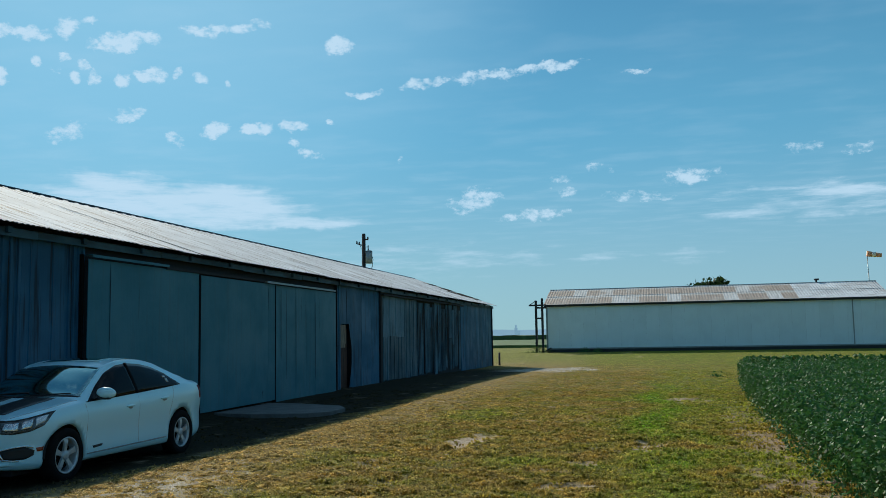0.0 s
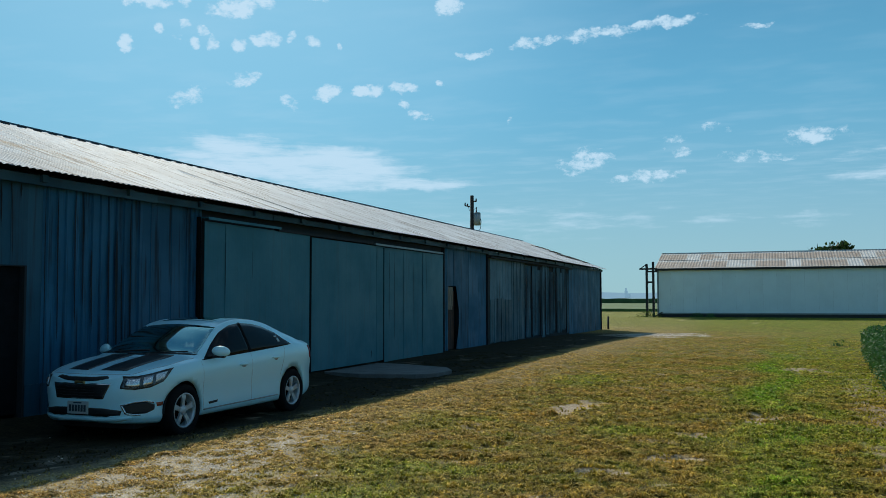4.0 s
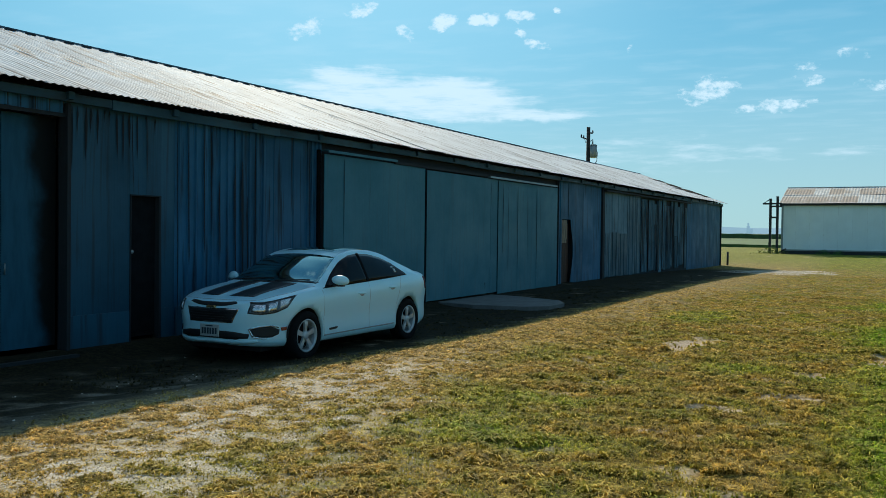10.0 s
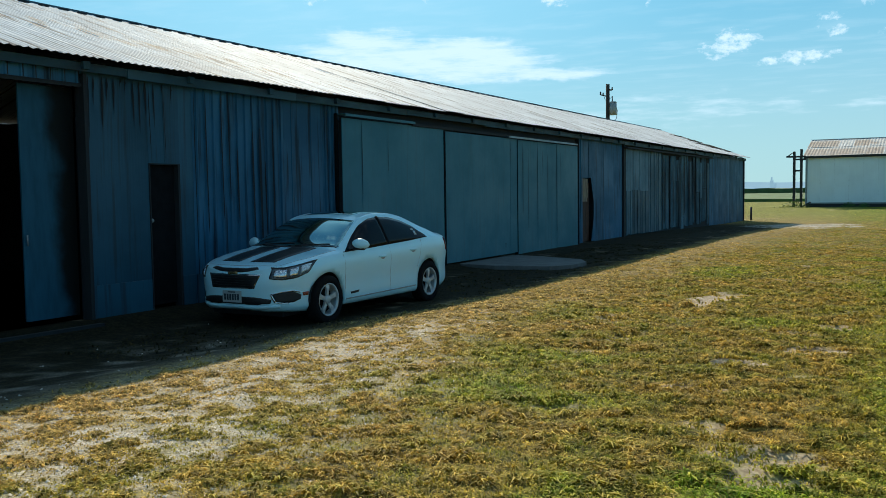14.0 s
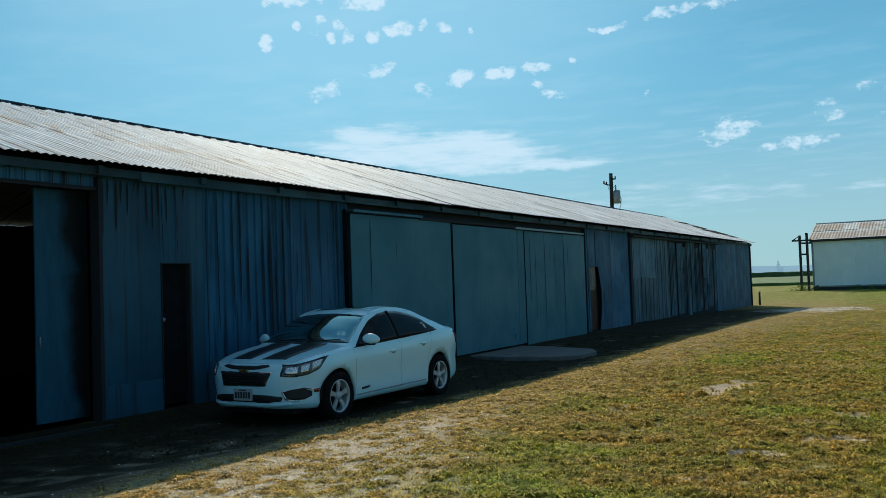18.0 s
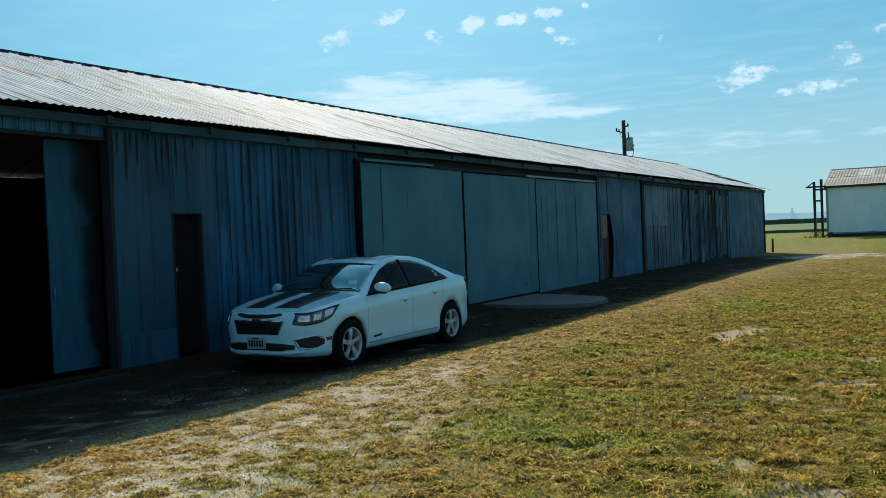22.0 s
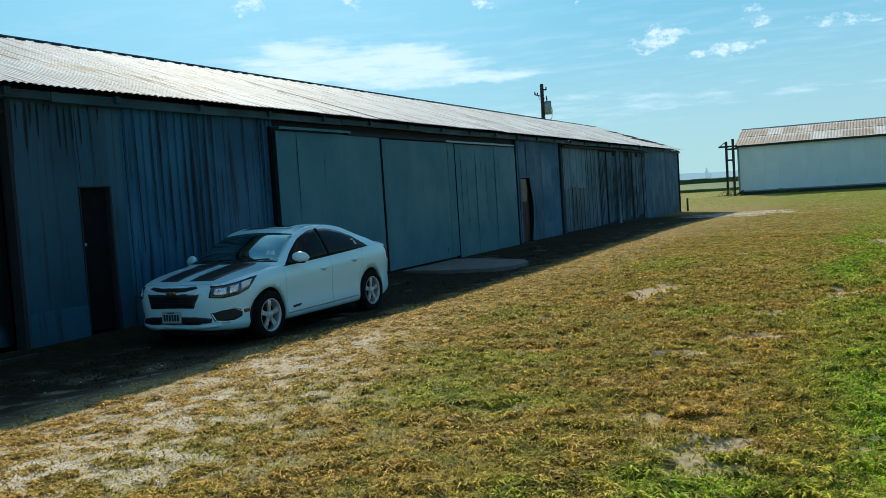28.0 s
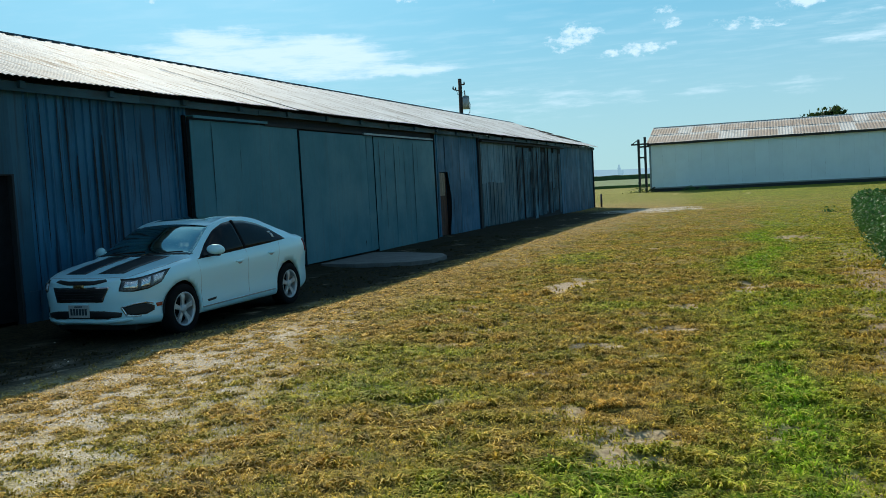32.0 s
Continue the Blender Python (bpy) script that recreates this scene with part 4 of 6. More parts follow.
for k in range(110):
    y = rng.uniform(4.0, 34.0) if k > 60 else rng.uniform(5.0, 14.5)
    mid = rng.uniform(-15.0, -11.2) if k > 60 else -13.9 + 0.26 * (y - 5.0) + rng.gauss(0, 0.35)
    ln, w = rng.uniform(0.25, 1.1), rng.uniform(0.018, 0.045)
    y = round(y / 0.1171) * 0.1171
    verts = []
    for f, ww in ((-0.5, 0.3), (-0.2, 1.0), (0.2, 0.8), (0.5, 0.2)):
        x = min(max(mid + f * ln, RX + 0.3), -10.5)
        z = EAVE - 0.02 + (RIDGE - EAVE - 0.03) * (x + 10.46) / (RX + 0.02 + 10.46) + 0.017
        verts += [(x, y - w * ww, z), (x, y + w * ww, z)]
    raw("rust_run", verts, [(2 * i, 2 * i + 2, 2 * i + 3, 2 * i + 1) for i in range(3)], M_RUN, roof)
# dark patches laid on for the shaded holes of missing sheets, far verge
rng = random.Random(44)
for xa, xb, wide in ((-14.35, -14.0, 0.55), (-13.9, -13.75, 0.3), (-13.6, -12.95, 0.5), (-12.7, -12.3, 0.8), (-12.3, -11.75, 0.7), (-11.7, -11.35, 0.35)):
    verts = []
    for i in range(7):
        x = xa + (xb - xa) * i / 6
        z = EAVE - 0.02 + (RIDGE - EAVE - 0.03) * (x + 10.46) / (RX + 0.02 + 10.46) + 0.025
        d = 5.0 * wide * rng.uniform(0.7, 1.15) * (0.5 if i in (0, 6) else 1.0)
        verts += [(x, Y1 - 0.15 - d, z), (x, Y1 - 0.1, z + 0.01)]
    raw("torn_felt", verts, [(2 * i, 2 * i + 2, 2 * i + 3, 2 * i + 1) for i in range(6)], M_PDOOR, roof)
bm = bmesh.new()
v = [bm.verts.new(p) for p in ((RX, Y0 - 0.2, RIDGE - 0.06), (RX, Y1 + 0.15, RIDGE - 0.06), (BX - 0.3, Y1 + 0.15, EAVE), (BX - 0.3, Y0 - 0.2, EAVE))]
bm.faces.new(v)
part("back_slope", bm, M_ROOF, roof)
bm = bmesh.new()
v = [bm.verts.new(p) for p in ((RX, Y0, RIDGE - 0.12), (RX, Y1, RIDGE - 0.12), (-10.7, Y1, EAVE - 0.05), (-10.7, Y0, EAVE - 0.05))]
bm.faces.new(v)
part("roof_deck", bm, M_DARKWOOD, roof)
bm = bmesh.new()
box(bm, -0.025, 0.025, 0, 0.2, -0.015, 0.015)
LAP_SHADOW = bpy.data.meshes.new("lap_shadow")
bm.to_mesh(LAP_SHADOW)
bm.free()
LAP_SHADOW.materials.append(M_GRIME_SHADE)
y = -2.0
while y < 52.4:
    bm = bmesh.new()
    e = min(Y1 + 0.1, y + 3.0)
    for s in (1, -1):
        q = [bm.verts.new(p) for p in ((RX, y, RIDGE), (RX, e + 0.03, RIDGE + 0.005), (RX + s * 0.05, e + 0.03, RIDGE - 0.075), (RX + s * 0.05, y, RIDGE - 0.08))]
        bm.faces.new(q)
    cap = part("ridge_cap", bm, M_FASCIA, roof)
    d = y + 0.1
    while d < min(e, 44.0) - 0.2:   # shade in the open corrugation ends under the cap, added as dark blocks
        ob = new("lap_shadow", LAP_SHADOW)
        ob.location, ob.parent = (RX + 0.15, d, RIDGE - 0.075), roof
        d += 0.42
    y = e

# ---- doors of the long hangar ----
DX = -10.66


def door_leaf(y0, y1, z0, z1, seams, ribs=0.0):
    leaf = empty("sliding_door", parent=hangar)
    tagged(leaf, "tall grey-green sheet metal sliding door leaf, closed")
    boxes("door_frame", M_DARKWOOD, leaf, (DX - 0.09, DX - 0.012, y0 + 0.02, y1 - 0.02, z0 + 0.03, z1 - 0.02))
    cuts = [y0] + seams + [y1]
    for i, (a, b) in enumerate(zip(cuts, cuts[1:])):
        ribbed("door_sheet", a + 0.004, b + 0.012 * (i < len(cuts) - 2), z0, z1, M_DOOR, leaf, pitch=ribs, rib=0.02, depth=0.008, x=DX + 0.004 * (i % 2), rough_foot=0.03)
    return leaf


door_leaf(13.24, 17.10, 0.04, 3.04, [13.88], 0.0)
door_leaf(17.17, 21.04, 0.03, 3.0, [20.62], 0.0)
door_leaf(21.08, 25.5, -0.02, 2.99, [22.4, 23.1, 23.8], 0.0)
boxes("door_edge", M_PDOOR, hangar, (DX - 0.08, DX + 0.02, 17.105, 17.165, 0.0, 3.0))
boxes("door_edge", M_PDOOR, hangar, (DX - 0.08, DX + 0.014, 21.045, 21.078, 0.0, 2.98))
trk = empty("door_track", parent=hangar)
for a, b, z in ((13.24, 15.75, 3.055), (20.4, 25.3, 3.0)):
    bm = bmesh.new()
    box(bm, DX - 0.1, DX + 0.09, a, b, z + 0.045, z + 0.06)
    box(bm, DX + 0.075, DX + 0.09, a, b, z + 0.012, z + 0.045)
    # the far hood's highlight is put in by its paler material
    part("track_hood", bm, M_DOOR if a < 15 else M_TRACK, trk, "bent sheet metal track hood", 0.003)
boxes("track_rail", M_DARKWOOD, trk, (DX - 0.09, DX + 0.03, 15.75, 20.4, 3.03, 3.09))
boxes("track_rail", M_DARKWOOD, trk, (DX - 0.09, DX + 0.03, 30.4, 44.0, 3.12, 3.18))

# the half-open bay at the near end
leaf = empty("folding_door", parent=hangar)
tagged(leaf, "flat blue-grey door leaf standing ajar in the open bay")
boxes("door_panel", M_DARK_EDGE, leaf, (-11.03, -11.0, 6.84, 7.64, 0.06, 3.06), label="flat panel, darker along one edge", bevel=0.004)
bm = bmesh.new()
tube(bm, (-10.98, 6.88, 1.02), (-10.98, 6.88, 1.16), 0.01)
part("door_handle", bm, M_TRACK, leaf, "steel pull handle")
boxes("bay_header", M_DARKWOOD, hangar, (-10.86, -10.79, 3.6, 7.66, 3.06, 3.11))
# walk door: stands in its opening, dark, with a small round knob
wd = empty("walk_door", parent=hangar)
tagged(wd, "narrow dark walk door, closed")
boxes("door_panel", M_PDOOR, wd, (-10.93, -10.89, 8.76, 9.28, 0.05, 2.08), bevel=0.004)
boxes("door_frame", M_DARKWOOD, wd, (-10.9, WX + 0.015, 9.285, 9.325, -0.05, 2.1), (-10.9, WX + 0.015, 8.738, 8.755, -0.05, 2.1), (-10.9, WX + 0.015, 8.755, 9.285, 2.083, 2.1))
bm = bmesh.new()
bmesh.ops.create_uvsphere(bm, u_segments=10, v_segments=8, radius=0.03, matrix=Matrix.Translation((-10.85, 8.80, 1.28)))
tube(bm, (-10.9, 8.80, 1.28), (-10.86, 8.80, 1.28), 0.012)
part("knob", bm, M_TRACK, wd, "round metal knob")
# narrow gap with rusty boards
gap = empty("boarded_gap", parent=hangar)
boxes("grey_board", M_GREYWOOD, gap, (-10.87, -10.84, 26.40, 26.84, 1.30, 2.03), bevel=0.004)
boxes("grey_board", M_GREYWOOD, gap, (-10.90, -10.875, 26.86, 27.0, 1.42, 2.03), bevel=0.004)
boxes("rusty_board", M_RUSTWOOD, gap, (-10.95, -10.91, 26.45, 26.82, 0.02, 1.38), bevel=0.004)
boxes("rusty_board", M_RUSTWOOD, gap, (-10.96, -10.92, 26.85, 27.22, 0.02, 1.9), bevel=0.004)
flap = []
for i in range(13):   # the sheet's free edge has bellied out
    z = 0.02 + 2.05 * i / 12
    flap += [(WX + 0.012 + 0.03 * math.sin(math.pi * i / 12), 27.42 - 0.30 + 0.20 * math.sin(math.pi * i / 12) ** 1.5 * (1 if i < 9 else 0.8), z), (WX + 0.012, 27.46, z)]
raw("loose_flap", flap, [(2 * i, 2 * i + 1, 2 * i + 3, 2 * i + 2) for i in range(12)], M_SIDING, gap)

# strips of board lying along the foot of the bay, and the slab
bm = bmesh.new()
pts = [(-10.5, 17.5), (-10.52, 20.4), (-9.9, 20.35), (-8.35, 19.6), (-7.98, 18.9), (-7.98, 17.95), (-8.3, 17.5), (-9.5, 17.25)]
lo, hi = [bm.verts.new((x, y, -0.15)) for x, y in pts], [bm.verts.new((x, y, 0.02)) for x, y in pts]
bm.faces.new(hi)
for i in range(len(pts)):
    bm.faces.new((lo[i], lo[(i + 1) % len(pts)], hi[(i + 1) % len(pts)], hi[i]))
tagged(part("concrete_slab", bm, M_CONCRETE, bevel=0.012), "pale worn concrete slab before the sliding doors", "slab", kind="structure")
bm = bmesh.new()
beam(bm, (-10.5, 4.2, -0.02), (-10.4, 7.5, -0.02), 0.08, 0.04)
tagged(part("sill_plank", bm, M_DARKWOOD), "dark plank lying before the open bay", "plank")
bm = bmesh.new()
tube(bm, (-10.45, 52.9, -0.3), (-10.45, 52.9, 0.62), 0.06)
tagged(part("bollard", bm, M_STEEL_DARK), "short dark steel post at the hangar corner", "post")

# ---- the white hangar ----
white = tagged(empty("white_hangar"), "long low white metal hangar with a patchy rusted roof", "hangar")
WY, WX0, WX1, WE, WR, WRY = 72.58, -9.96, 15.8, 4.08, 5.50, 77.5
wall = empty("front_wall", parent=white)


def white_sheet(x0, x1, z0, z1):
    prof, x = [(x0, 0.0)], x0 + 0.1
    while x < x1 - 0.06:
        prof += [(x, 0.0), (x + 0.02, 0.006), (x + 0.04, 0.0)]
        x += 0.305
    prof.append((x1, 0.0))
    n = len(prof)
    verts = [(xx, WY - d, z) for z in (z0, z1) for xx, d in prof]
    raw("siding_sheet", verts, [(i, i + 1, n + i + 1, n + i) for i in range(n - 1)], M_WHITE, wall)


k = 26
for i in range(k):
    a = WX0 + (WX1 - WX0) * i / k
    white_sheet(a + 0.002, WX0 + (WX1 - WX0) * (i + 1) / k, 0.52, WE - 0.12)
boxes("backing", M_STEEL_DARK, white, (WX0, WX1, WY + 0.02, WY + 0.12, 0.1, WE))
boxes("end_wall", M_WHITE, white, (WX0 - 0.05, WX0 - 0.002, WY, 82.4, 0.3, WE))
boxes("end_wall", M_WHITE, white, (WX1 + 0.002, WX1 + 0.05, WY, 82.4, 0.3, WE))
boxes("back_wall", M_WHITE, white, (WX0, WX1, 82.4, 82.5, 0.2, WE))
boxes("corner_trim", M_TRACK, white, (WX0 - 0.03, WX0 + 0.1, WY - 0.05, WY - 0.03, 0.45, WE - 0.1))
boxes("corner_trim", M_TRACK, white, (13.18, 13.26, WY - 0.05, WY - 0.03, 0.45, WE - 0.1))
boxes("corner_trim", M_STEEL_DARK, white, (WX1 - 0.02, WX1 + 0.12, WY - 0.05, WY - 0.03, 0.3, WE - 0.1))
boxes("fascia", M_STEEL_DARK, white, (WX0 - 0.15, WX1 + 0.15, WY - 0.22, WY - 0.17, WE - 0.17, WE - 0.02))
boxes("base_gap", M_STEEL_DARK, white, (WX0, WX1, WY - 0.02, WY + 0.015, 0.1, 0.5))
boxes("door_rail", M_TRACK, white, (WX0, WX1 - 0.1, WY - 0.06, WY - 0.03, 0.46, 0.56))
wroof = empty("roof", parent=white)
rng = random.Random(8)
k = 24
for i in range(k):
    a, b = WX0 - 0.2 + (WX1 - WX0 + 0.4) * i / k, WX0 - 0.2 + (WX1 - WX0 + 0.4) * (i + 1) / k
    for lo, hi in ((0.0, 0.52), (0.5, 1.0)):
        n, dz = 21, rng.uniform(0, 0.015) + 0.02 * (lo > 0)
        verts = []
        for f in (lo, hi):
            yy, zz = WY - 0.25 + (WRY - WY + 0.25) * f, WE + (WR - WE) * f + dz
            verts += [(a + (b - a) * j / (n - 1), yy, zz + 0.01 * math.sin(j * math.pi / 2)) for j in range(n)]
        raw("roof_sheet", verts, [(j, j + 1, n + j + 1, n + j) for j in range(n - 1)], M_ROOF_RUST if a < 9 else M_ROOF, wroof)
bm = bmesh.new()
bm.faces.new([bm.verts.new(p) for p in ((WX0 - 0.2, WRY, WR), (WX1 + 0.2, WRY, WR), (WX1 + 0.2, 82.7, WE), (WX0 - 0.2, 82.7, WE))])
for x in (WX0, WX1):
    bm.faces.new([bm.verts.new(p) for p in ((x, WY, WE - 0.02), (x, 82.5, WE - 0.02), (x, WRY, WR - 0.03))])
part("back_slope", bm, M_ROOF_RUST, wroof)
bm = bmesh.new()
beam(bm, (WX0 - 0.2, WRY, WR + 0.03), (WX1 + 0.2, WRY, WR + 0.03), 0.3, 0.05)
part("ridge_cap", bm, M_ROOF_RUST, wroof)
bm = bmesh.new()
tube(bm, (11.55, WRY, WR), (11.55, WRY, WR + 0.24), 0.07)
tube(bm, (11.4, WRY, WR + 0.27), (11.75, WRY, WR + 0.27), 0.08)
part("roof_vent", bm, M_STEEL_DARK, wroof, "small dark roof vent")

# the frame that carries the sliding doors past the end of the white hangar
rack = tagged(empty("door_rack"), "dark steel frame carrying the door rails beside the white hangar", "frame")
for x, top in ((-10.78, 4.45), (-10.27, 4.62)):
    boxes("upright", M_STEEL_DARK, rack, (x - 0.09, x + 0.09, WY - 0.3, WY - 0.12, 0.0, top), bevel=0.01)
for z, x0, x1 in ((4.06, -11.35, -9.95), (3.85, -10.8, -9.95), (3.0, -10.8, -10.2), (0.98, -10.9, -10.7)):
    bm = bmesh.new()
    beam(bm, (x0, WY - 0.2, z), (x1, WY - 0.2, z), 0.13)
    part("crossbar", bm, M_STEEL_DARK, rack)
bm = bmesh.new()
beam(bm, (-11.3, WY - 0.2, 4.08), (-10.75, WY - 0.2, 4.45), 0.06)
part("brace", bm, M_STEEL_DARK, rack)
bm = bmesh.new()
beam(bm, (-10.3, WY - 0.2, 0.2), (-9.6, WY - 0.25, 0.6), 0.1)
part("brace", bm, M_STEEL_DARK, rack)


# ---- plants ----
def leaf_cloud(name, centres, sizes, material, rng, shape=((0, 0), (0.5, 0.32), (1, 0), (0.5, -0.32)), flat=0.5):
    """Many small bent leaves as one mesh."""
    k = len(centres)
    turn, dip, roll = rng.uniform(0, math.tau, k), rng.normal(0.0, flat, k), rng.normal(0, flat, k)
    d = np.column_stack([np.cos(turn) * np.cos(dip), np.sin(turn) * np.cos(dip), np.sin(dip)])
    s = np.column_stack([-np.sin(turn) * np.cos(roll), np.cos(turn) * np.cos(roll), np.sin(roll)])
    up = np.cross(d, s)
    pts = []
    for u, v in shape:
        pts.append(centres + (d * (u - 0.5) + s * v - up * 0.25 * (u - 0.5) ** 2 - up * 0.2 * abs(v)) * sizes[:, None])
    m = len(shape)
    verts = np.stack(pts, 1).reshape(-1, 3)
    me = bpy.data.meshes.new(name)
    me.vertices.add(len(verts))
    me.vertices.foreach_set("co", verts.ravel())
    o = (np.arange(k) * m)[:, None]
    tris = np.concatenate([o + [0, i, i + 1] for i in range(1, m - 1)], 1).reshape(-1, 3)
    me.loops.add(tris.size)
    me.loops.foreach_set("vertex_index", tris.ravel())
    me.polygons.add(len(tris))
    me.polygons.foreach_set("loop_start", np.arange(0, tris.size, 3))
    me.update(calc_edges=True)
    me.materials.append(material)
    return me


LEAF = ((0, 0), (0.22, 0.3), (0.55, 0.33), (1, 0), (0.55, -0.33), (0.22, -0.3))


def build_soy():
    rng = np.random.default_rng(9)
    out, size = [], []
    rows_x = np.arange(0.0, 14.0, 0.38)
    for i, off in enumerate(rows_x):
        per = 1300 if i < 2 else 620 if i < 5 else 330 if i < 12 else 150
        y0, y1 = 3.0, 30.0
        k = int((y1 - y0) * per)
        y = rng.uniform(y0, y1, k)
        canopy = 0.66 + 0.16 * layers(y, np.full(k, off * 3.0), 0.5, 17)
        spread = np.clip(rng.normal(0, 0.15, k), -0.24, 0.4)
        u = rng.random(k)
        low = 0.5 if i < 2 else 0.2
        z = canopy * np.where(rng.random(k) < low, u, 0.72 + 0.3 * u) - 0.6 * np.abs(spread)
        out.append(np.column_stack([bean_edge(y) + off + spread + 0.04 * np.sin(y * 5), y, np.maximum(z, 0.03)]))
        size.append(rng.uniform(0.027, 0.055, k) * (1 + 0.014 * y))
    k = 9000   # the end of the rows
    x = rng.uniform(1.6, 15, k)
    out.append(np.column_stack([x, 30 + rng.normal(0, 0.12, k), rng.uniform(0.03, 0.8, k)]))
    size.append(rng.uniform(0.1, 0.15, k))
    centres, sizes = np.concatenate(out), np.concatenate(size)
    keep = ~((centres[:, 0] > 3.2 + 0.25 * centres[:, 1]))
    me = leaf_cloud("bean_field", centres[keep], sizes[keep], M_SOY, rng, LEAF, 0.55)
    tagged(new("bean_field", me), "dense dark green soybean rows beside the grass", "crop", kind="stuff")
    # stems, with the shade of the stand beneath them
    bm = bmesh.new()
    for i, off in enumerate(rows_x[:8]):
        y = 4.0
        while y < 30:
            x = float(bean_edge(y)) + off + rng.normal(0, 0.03)
            beam(bm, (x, y, -0.02), (x + rng.normal(0, 0.05), y + rng.normal(0, 0.05), 0.6), 0.008)
            y += 0.16 if i < 3 else 0.4
    tagged(part("bean_stems", bm, M_SOY), "thin green bean stems under the leaves", "crop", kind="stuff")


build_soy()


def weeds(name, x, y, wide, tall, k, seed, label):
    rng = np.random.default_rng(seed)
    c = np.column_stack([rng.normal(x, wide / 2, k), rng.normal(y, wide / 2, k), np.zeros(k)])
    c[:, 2] = height(c[:, 0], c[:, 1]) + rng.random(k) ** 1.4 * tall * np.exp(-((c[:, 0] - x) / wide) ** 2)
    tagged(new(name, leaf_cloud(name, c, rng.uniform(0.05, 0.13, k), M_SOY if seed % 2 else M_BLADE2, rng, LEAF, 0.8)), label, "weed", kind="stuff")


M_BLADE2 = make_leaf_material("weed_leaf", (0.05, 0.09, 0.02), (0.13, 0.19, 0.05))
weeds("weed_clump", -10.6, 71.8, 1.0, 0.5, 420, 2, "green weeds round the foot of the steel frame")
weeds("weed_clump", -6.9, 71.9, 0.5, 0.4, 150, 3, "dark green weed clump before the white wall")
weeds("weed_clump", -5.9, 71.9, 0.4, 0.35, 120, 5, "dark green weed clump before the white wall")
weeds("weed_clump", 1.0, 33.5, 0.35, 0.25, 40, 5, "low dark weed tuft in the grass")


def build_tree(name, x, y, z0, trunk_h, crown, k, seed, label, leaf=0.55):
    rng = np.random.default_rng(seed)
    tree = tagged(empty(name, x, y, z0), label, "tree")
    bm = bmesh.new()
    tube(bm, (0, 0, -0.2), (0.1, 0, trunk_h), 0.32, 0.2)
    for i in range(7):
        a = i * 0.9
        tube(bm, (0.1, 0, trunk_h - 0.3), (0.1 + math.cos(a) * crown[0] * 0.6, math.sin(a) * crown[0] * 0.6, trunk_h + crown[1] * rng.uniform(0.5, 1.3)), 0.12, 0.03, 6)
    part("trunk", bm, M_POLE, tree)
    lobes = rng.normal(0, 0.55, (26, 3)) * (crown[0], crown[0], crown[1])
    lobes[:, 2] += trunk_h + crown[1]
    c = lobes[rng.integers(0, 26, k)] + rng.normal(0, 0.2, (k, 3)) * crown[0]
    me = leaf_cloud("crown", c, rng.uniform(leaf * 0.6, leaf * 1.3, k), M_TREE, rng, LEAF, 0.9)
    new("crown", me).parent = tree


build_tree("tree", 5.5, 120, 0.1, 4.9, (2.0, 1.5), 2600, 21, "round dark green tree behind the white hangar")
build_tree("tree", 33, 125, 0.1, 2.4, (3.2, 2.0), 2600, 22, "broad dark green tree beyond the white hangar")

# ---- utility pole ----
pole = tagged(empty("utility_pole", -21.3, 59.85, -0.1), "dark wooden utility pole with a grey transformer", "pole")
bm = bmesh.new()
tube(bm, (0, 0, -0.5), (0, 0, 9.15), 0.17, 0.13, 12)
part("mast", bm, M_POLE, pole)
bm = bmesh.new()
tube(bm, (0.42, -0.1, 7.0), (0.42, -0.1, 7.85), 0.24, 0.24, 14)
tube(bm, (0.42, -0.1, 7.85), (0.42, -0.1, 7.92), 0.25, 0.18, 14)
can = part("transformer", bm, M_CAN, pole, "grey transformer can")
bm = bmesh.new()
tube(bm, (0.36, -0.1, 7.9), (0.36, -0.1, 8.3), 0.05, 0.03, 8)
part("bushing", bm, M_STEEL_DARK, can)
for name, a, b, w, m in (("bracket", (0.1, -0.1, 7.65), (0.25, -0.1, 7.65), 0.08, M_STEEL_DARK), ("bracket", (0.1, -0.1, 7.2), (0.25, -0.1, 7.2), 0.08, M_STEEL_DARK),
                         ("arm", (-0.5, -0.05, 8.45), (0.12, -0.05, 8.25), 0.08, M_POLE), ("arm", (-0.05, -0.05, 8.75), (0.33, -0.05, 8.72), 0.09, M_POLE)):
    bm = bmesh.new()
    beam(bm, a, b, w)
    part(name, bm, m, pole)
for x, z in ((-0.5, 8.5), (-0.32, 8.42), (0.33, 8.76)):
    bm = bmesh.new()
    tube(bm, (x, -0.05, z - 0.05), (x, -0.05, z + 0.16), 0.06, 0.04, 8)
    part("insulator", bm, M_STEEL_DARK, pole)


def hang(points, r, name, parent):
    bm = bmesh.new()
    for a, b in zip(points, points[1:]):
        tube(bm, a, b, r, n=6)
    part(name, bm, M_STEEL_DARK, parent)


hang([(0.05, -0.15, 7.1), (0.2, -0.2, 6.6), (0.45, -0.2, 6.45), (0.68, -0.15, 6.75), (0.72, -0.1, 7.3), (0.6, -0.1, 7.6)], 0.02, "cable", pole)
hang([(-0.3, -0.05, 8.45), (-0.15, -0.1, 8.05), (0.15, -0.1, 8.1), (0.36, -0.1, 8.28)], 0.015, "cable", pole)

# ---- windsock ----
M_SOCK = mat("windsock_cloth", (0.75, 0.35, 0.18), 0.8, vary=0.15)
M_SOCKW = mat("faded_cloth", (0.75, 0.7, 0.64), 0.8, vary=0.1)
sock = tagged(empty("windsock", 18.3, 90.0, 0), "faded orange and white windsock on a thin mast", "windsock")
bm = bmesh.new()
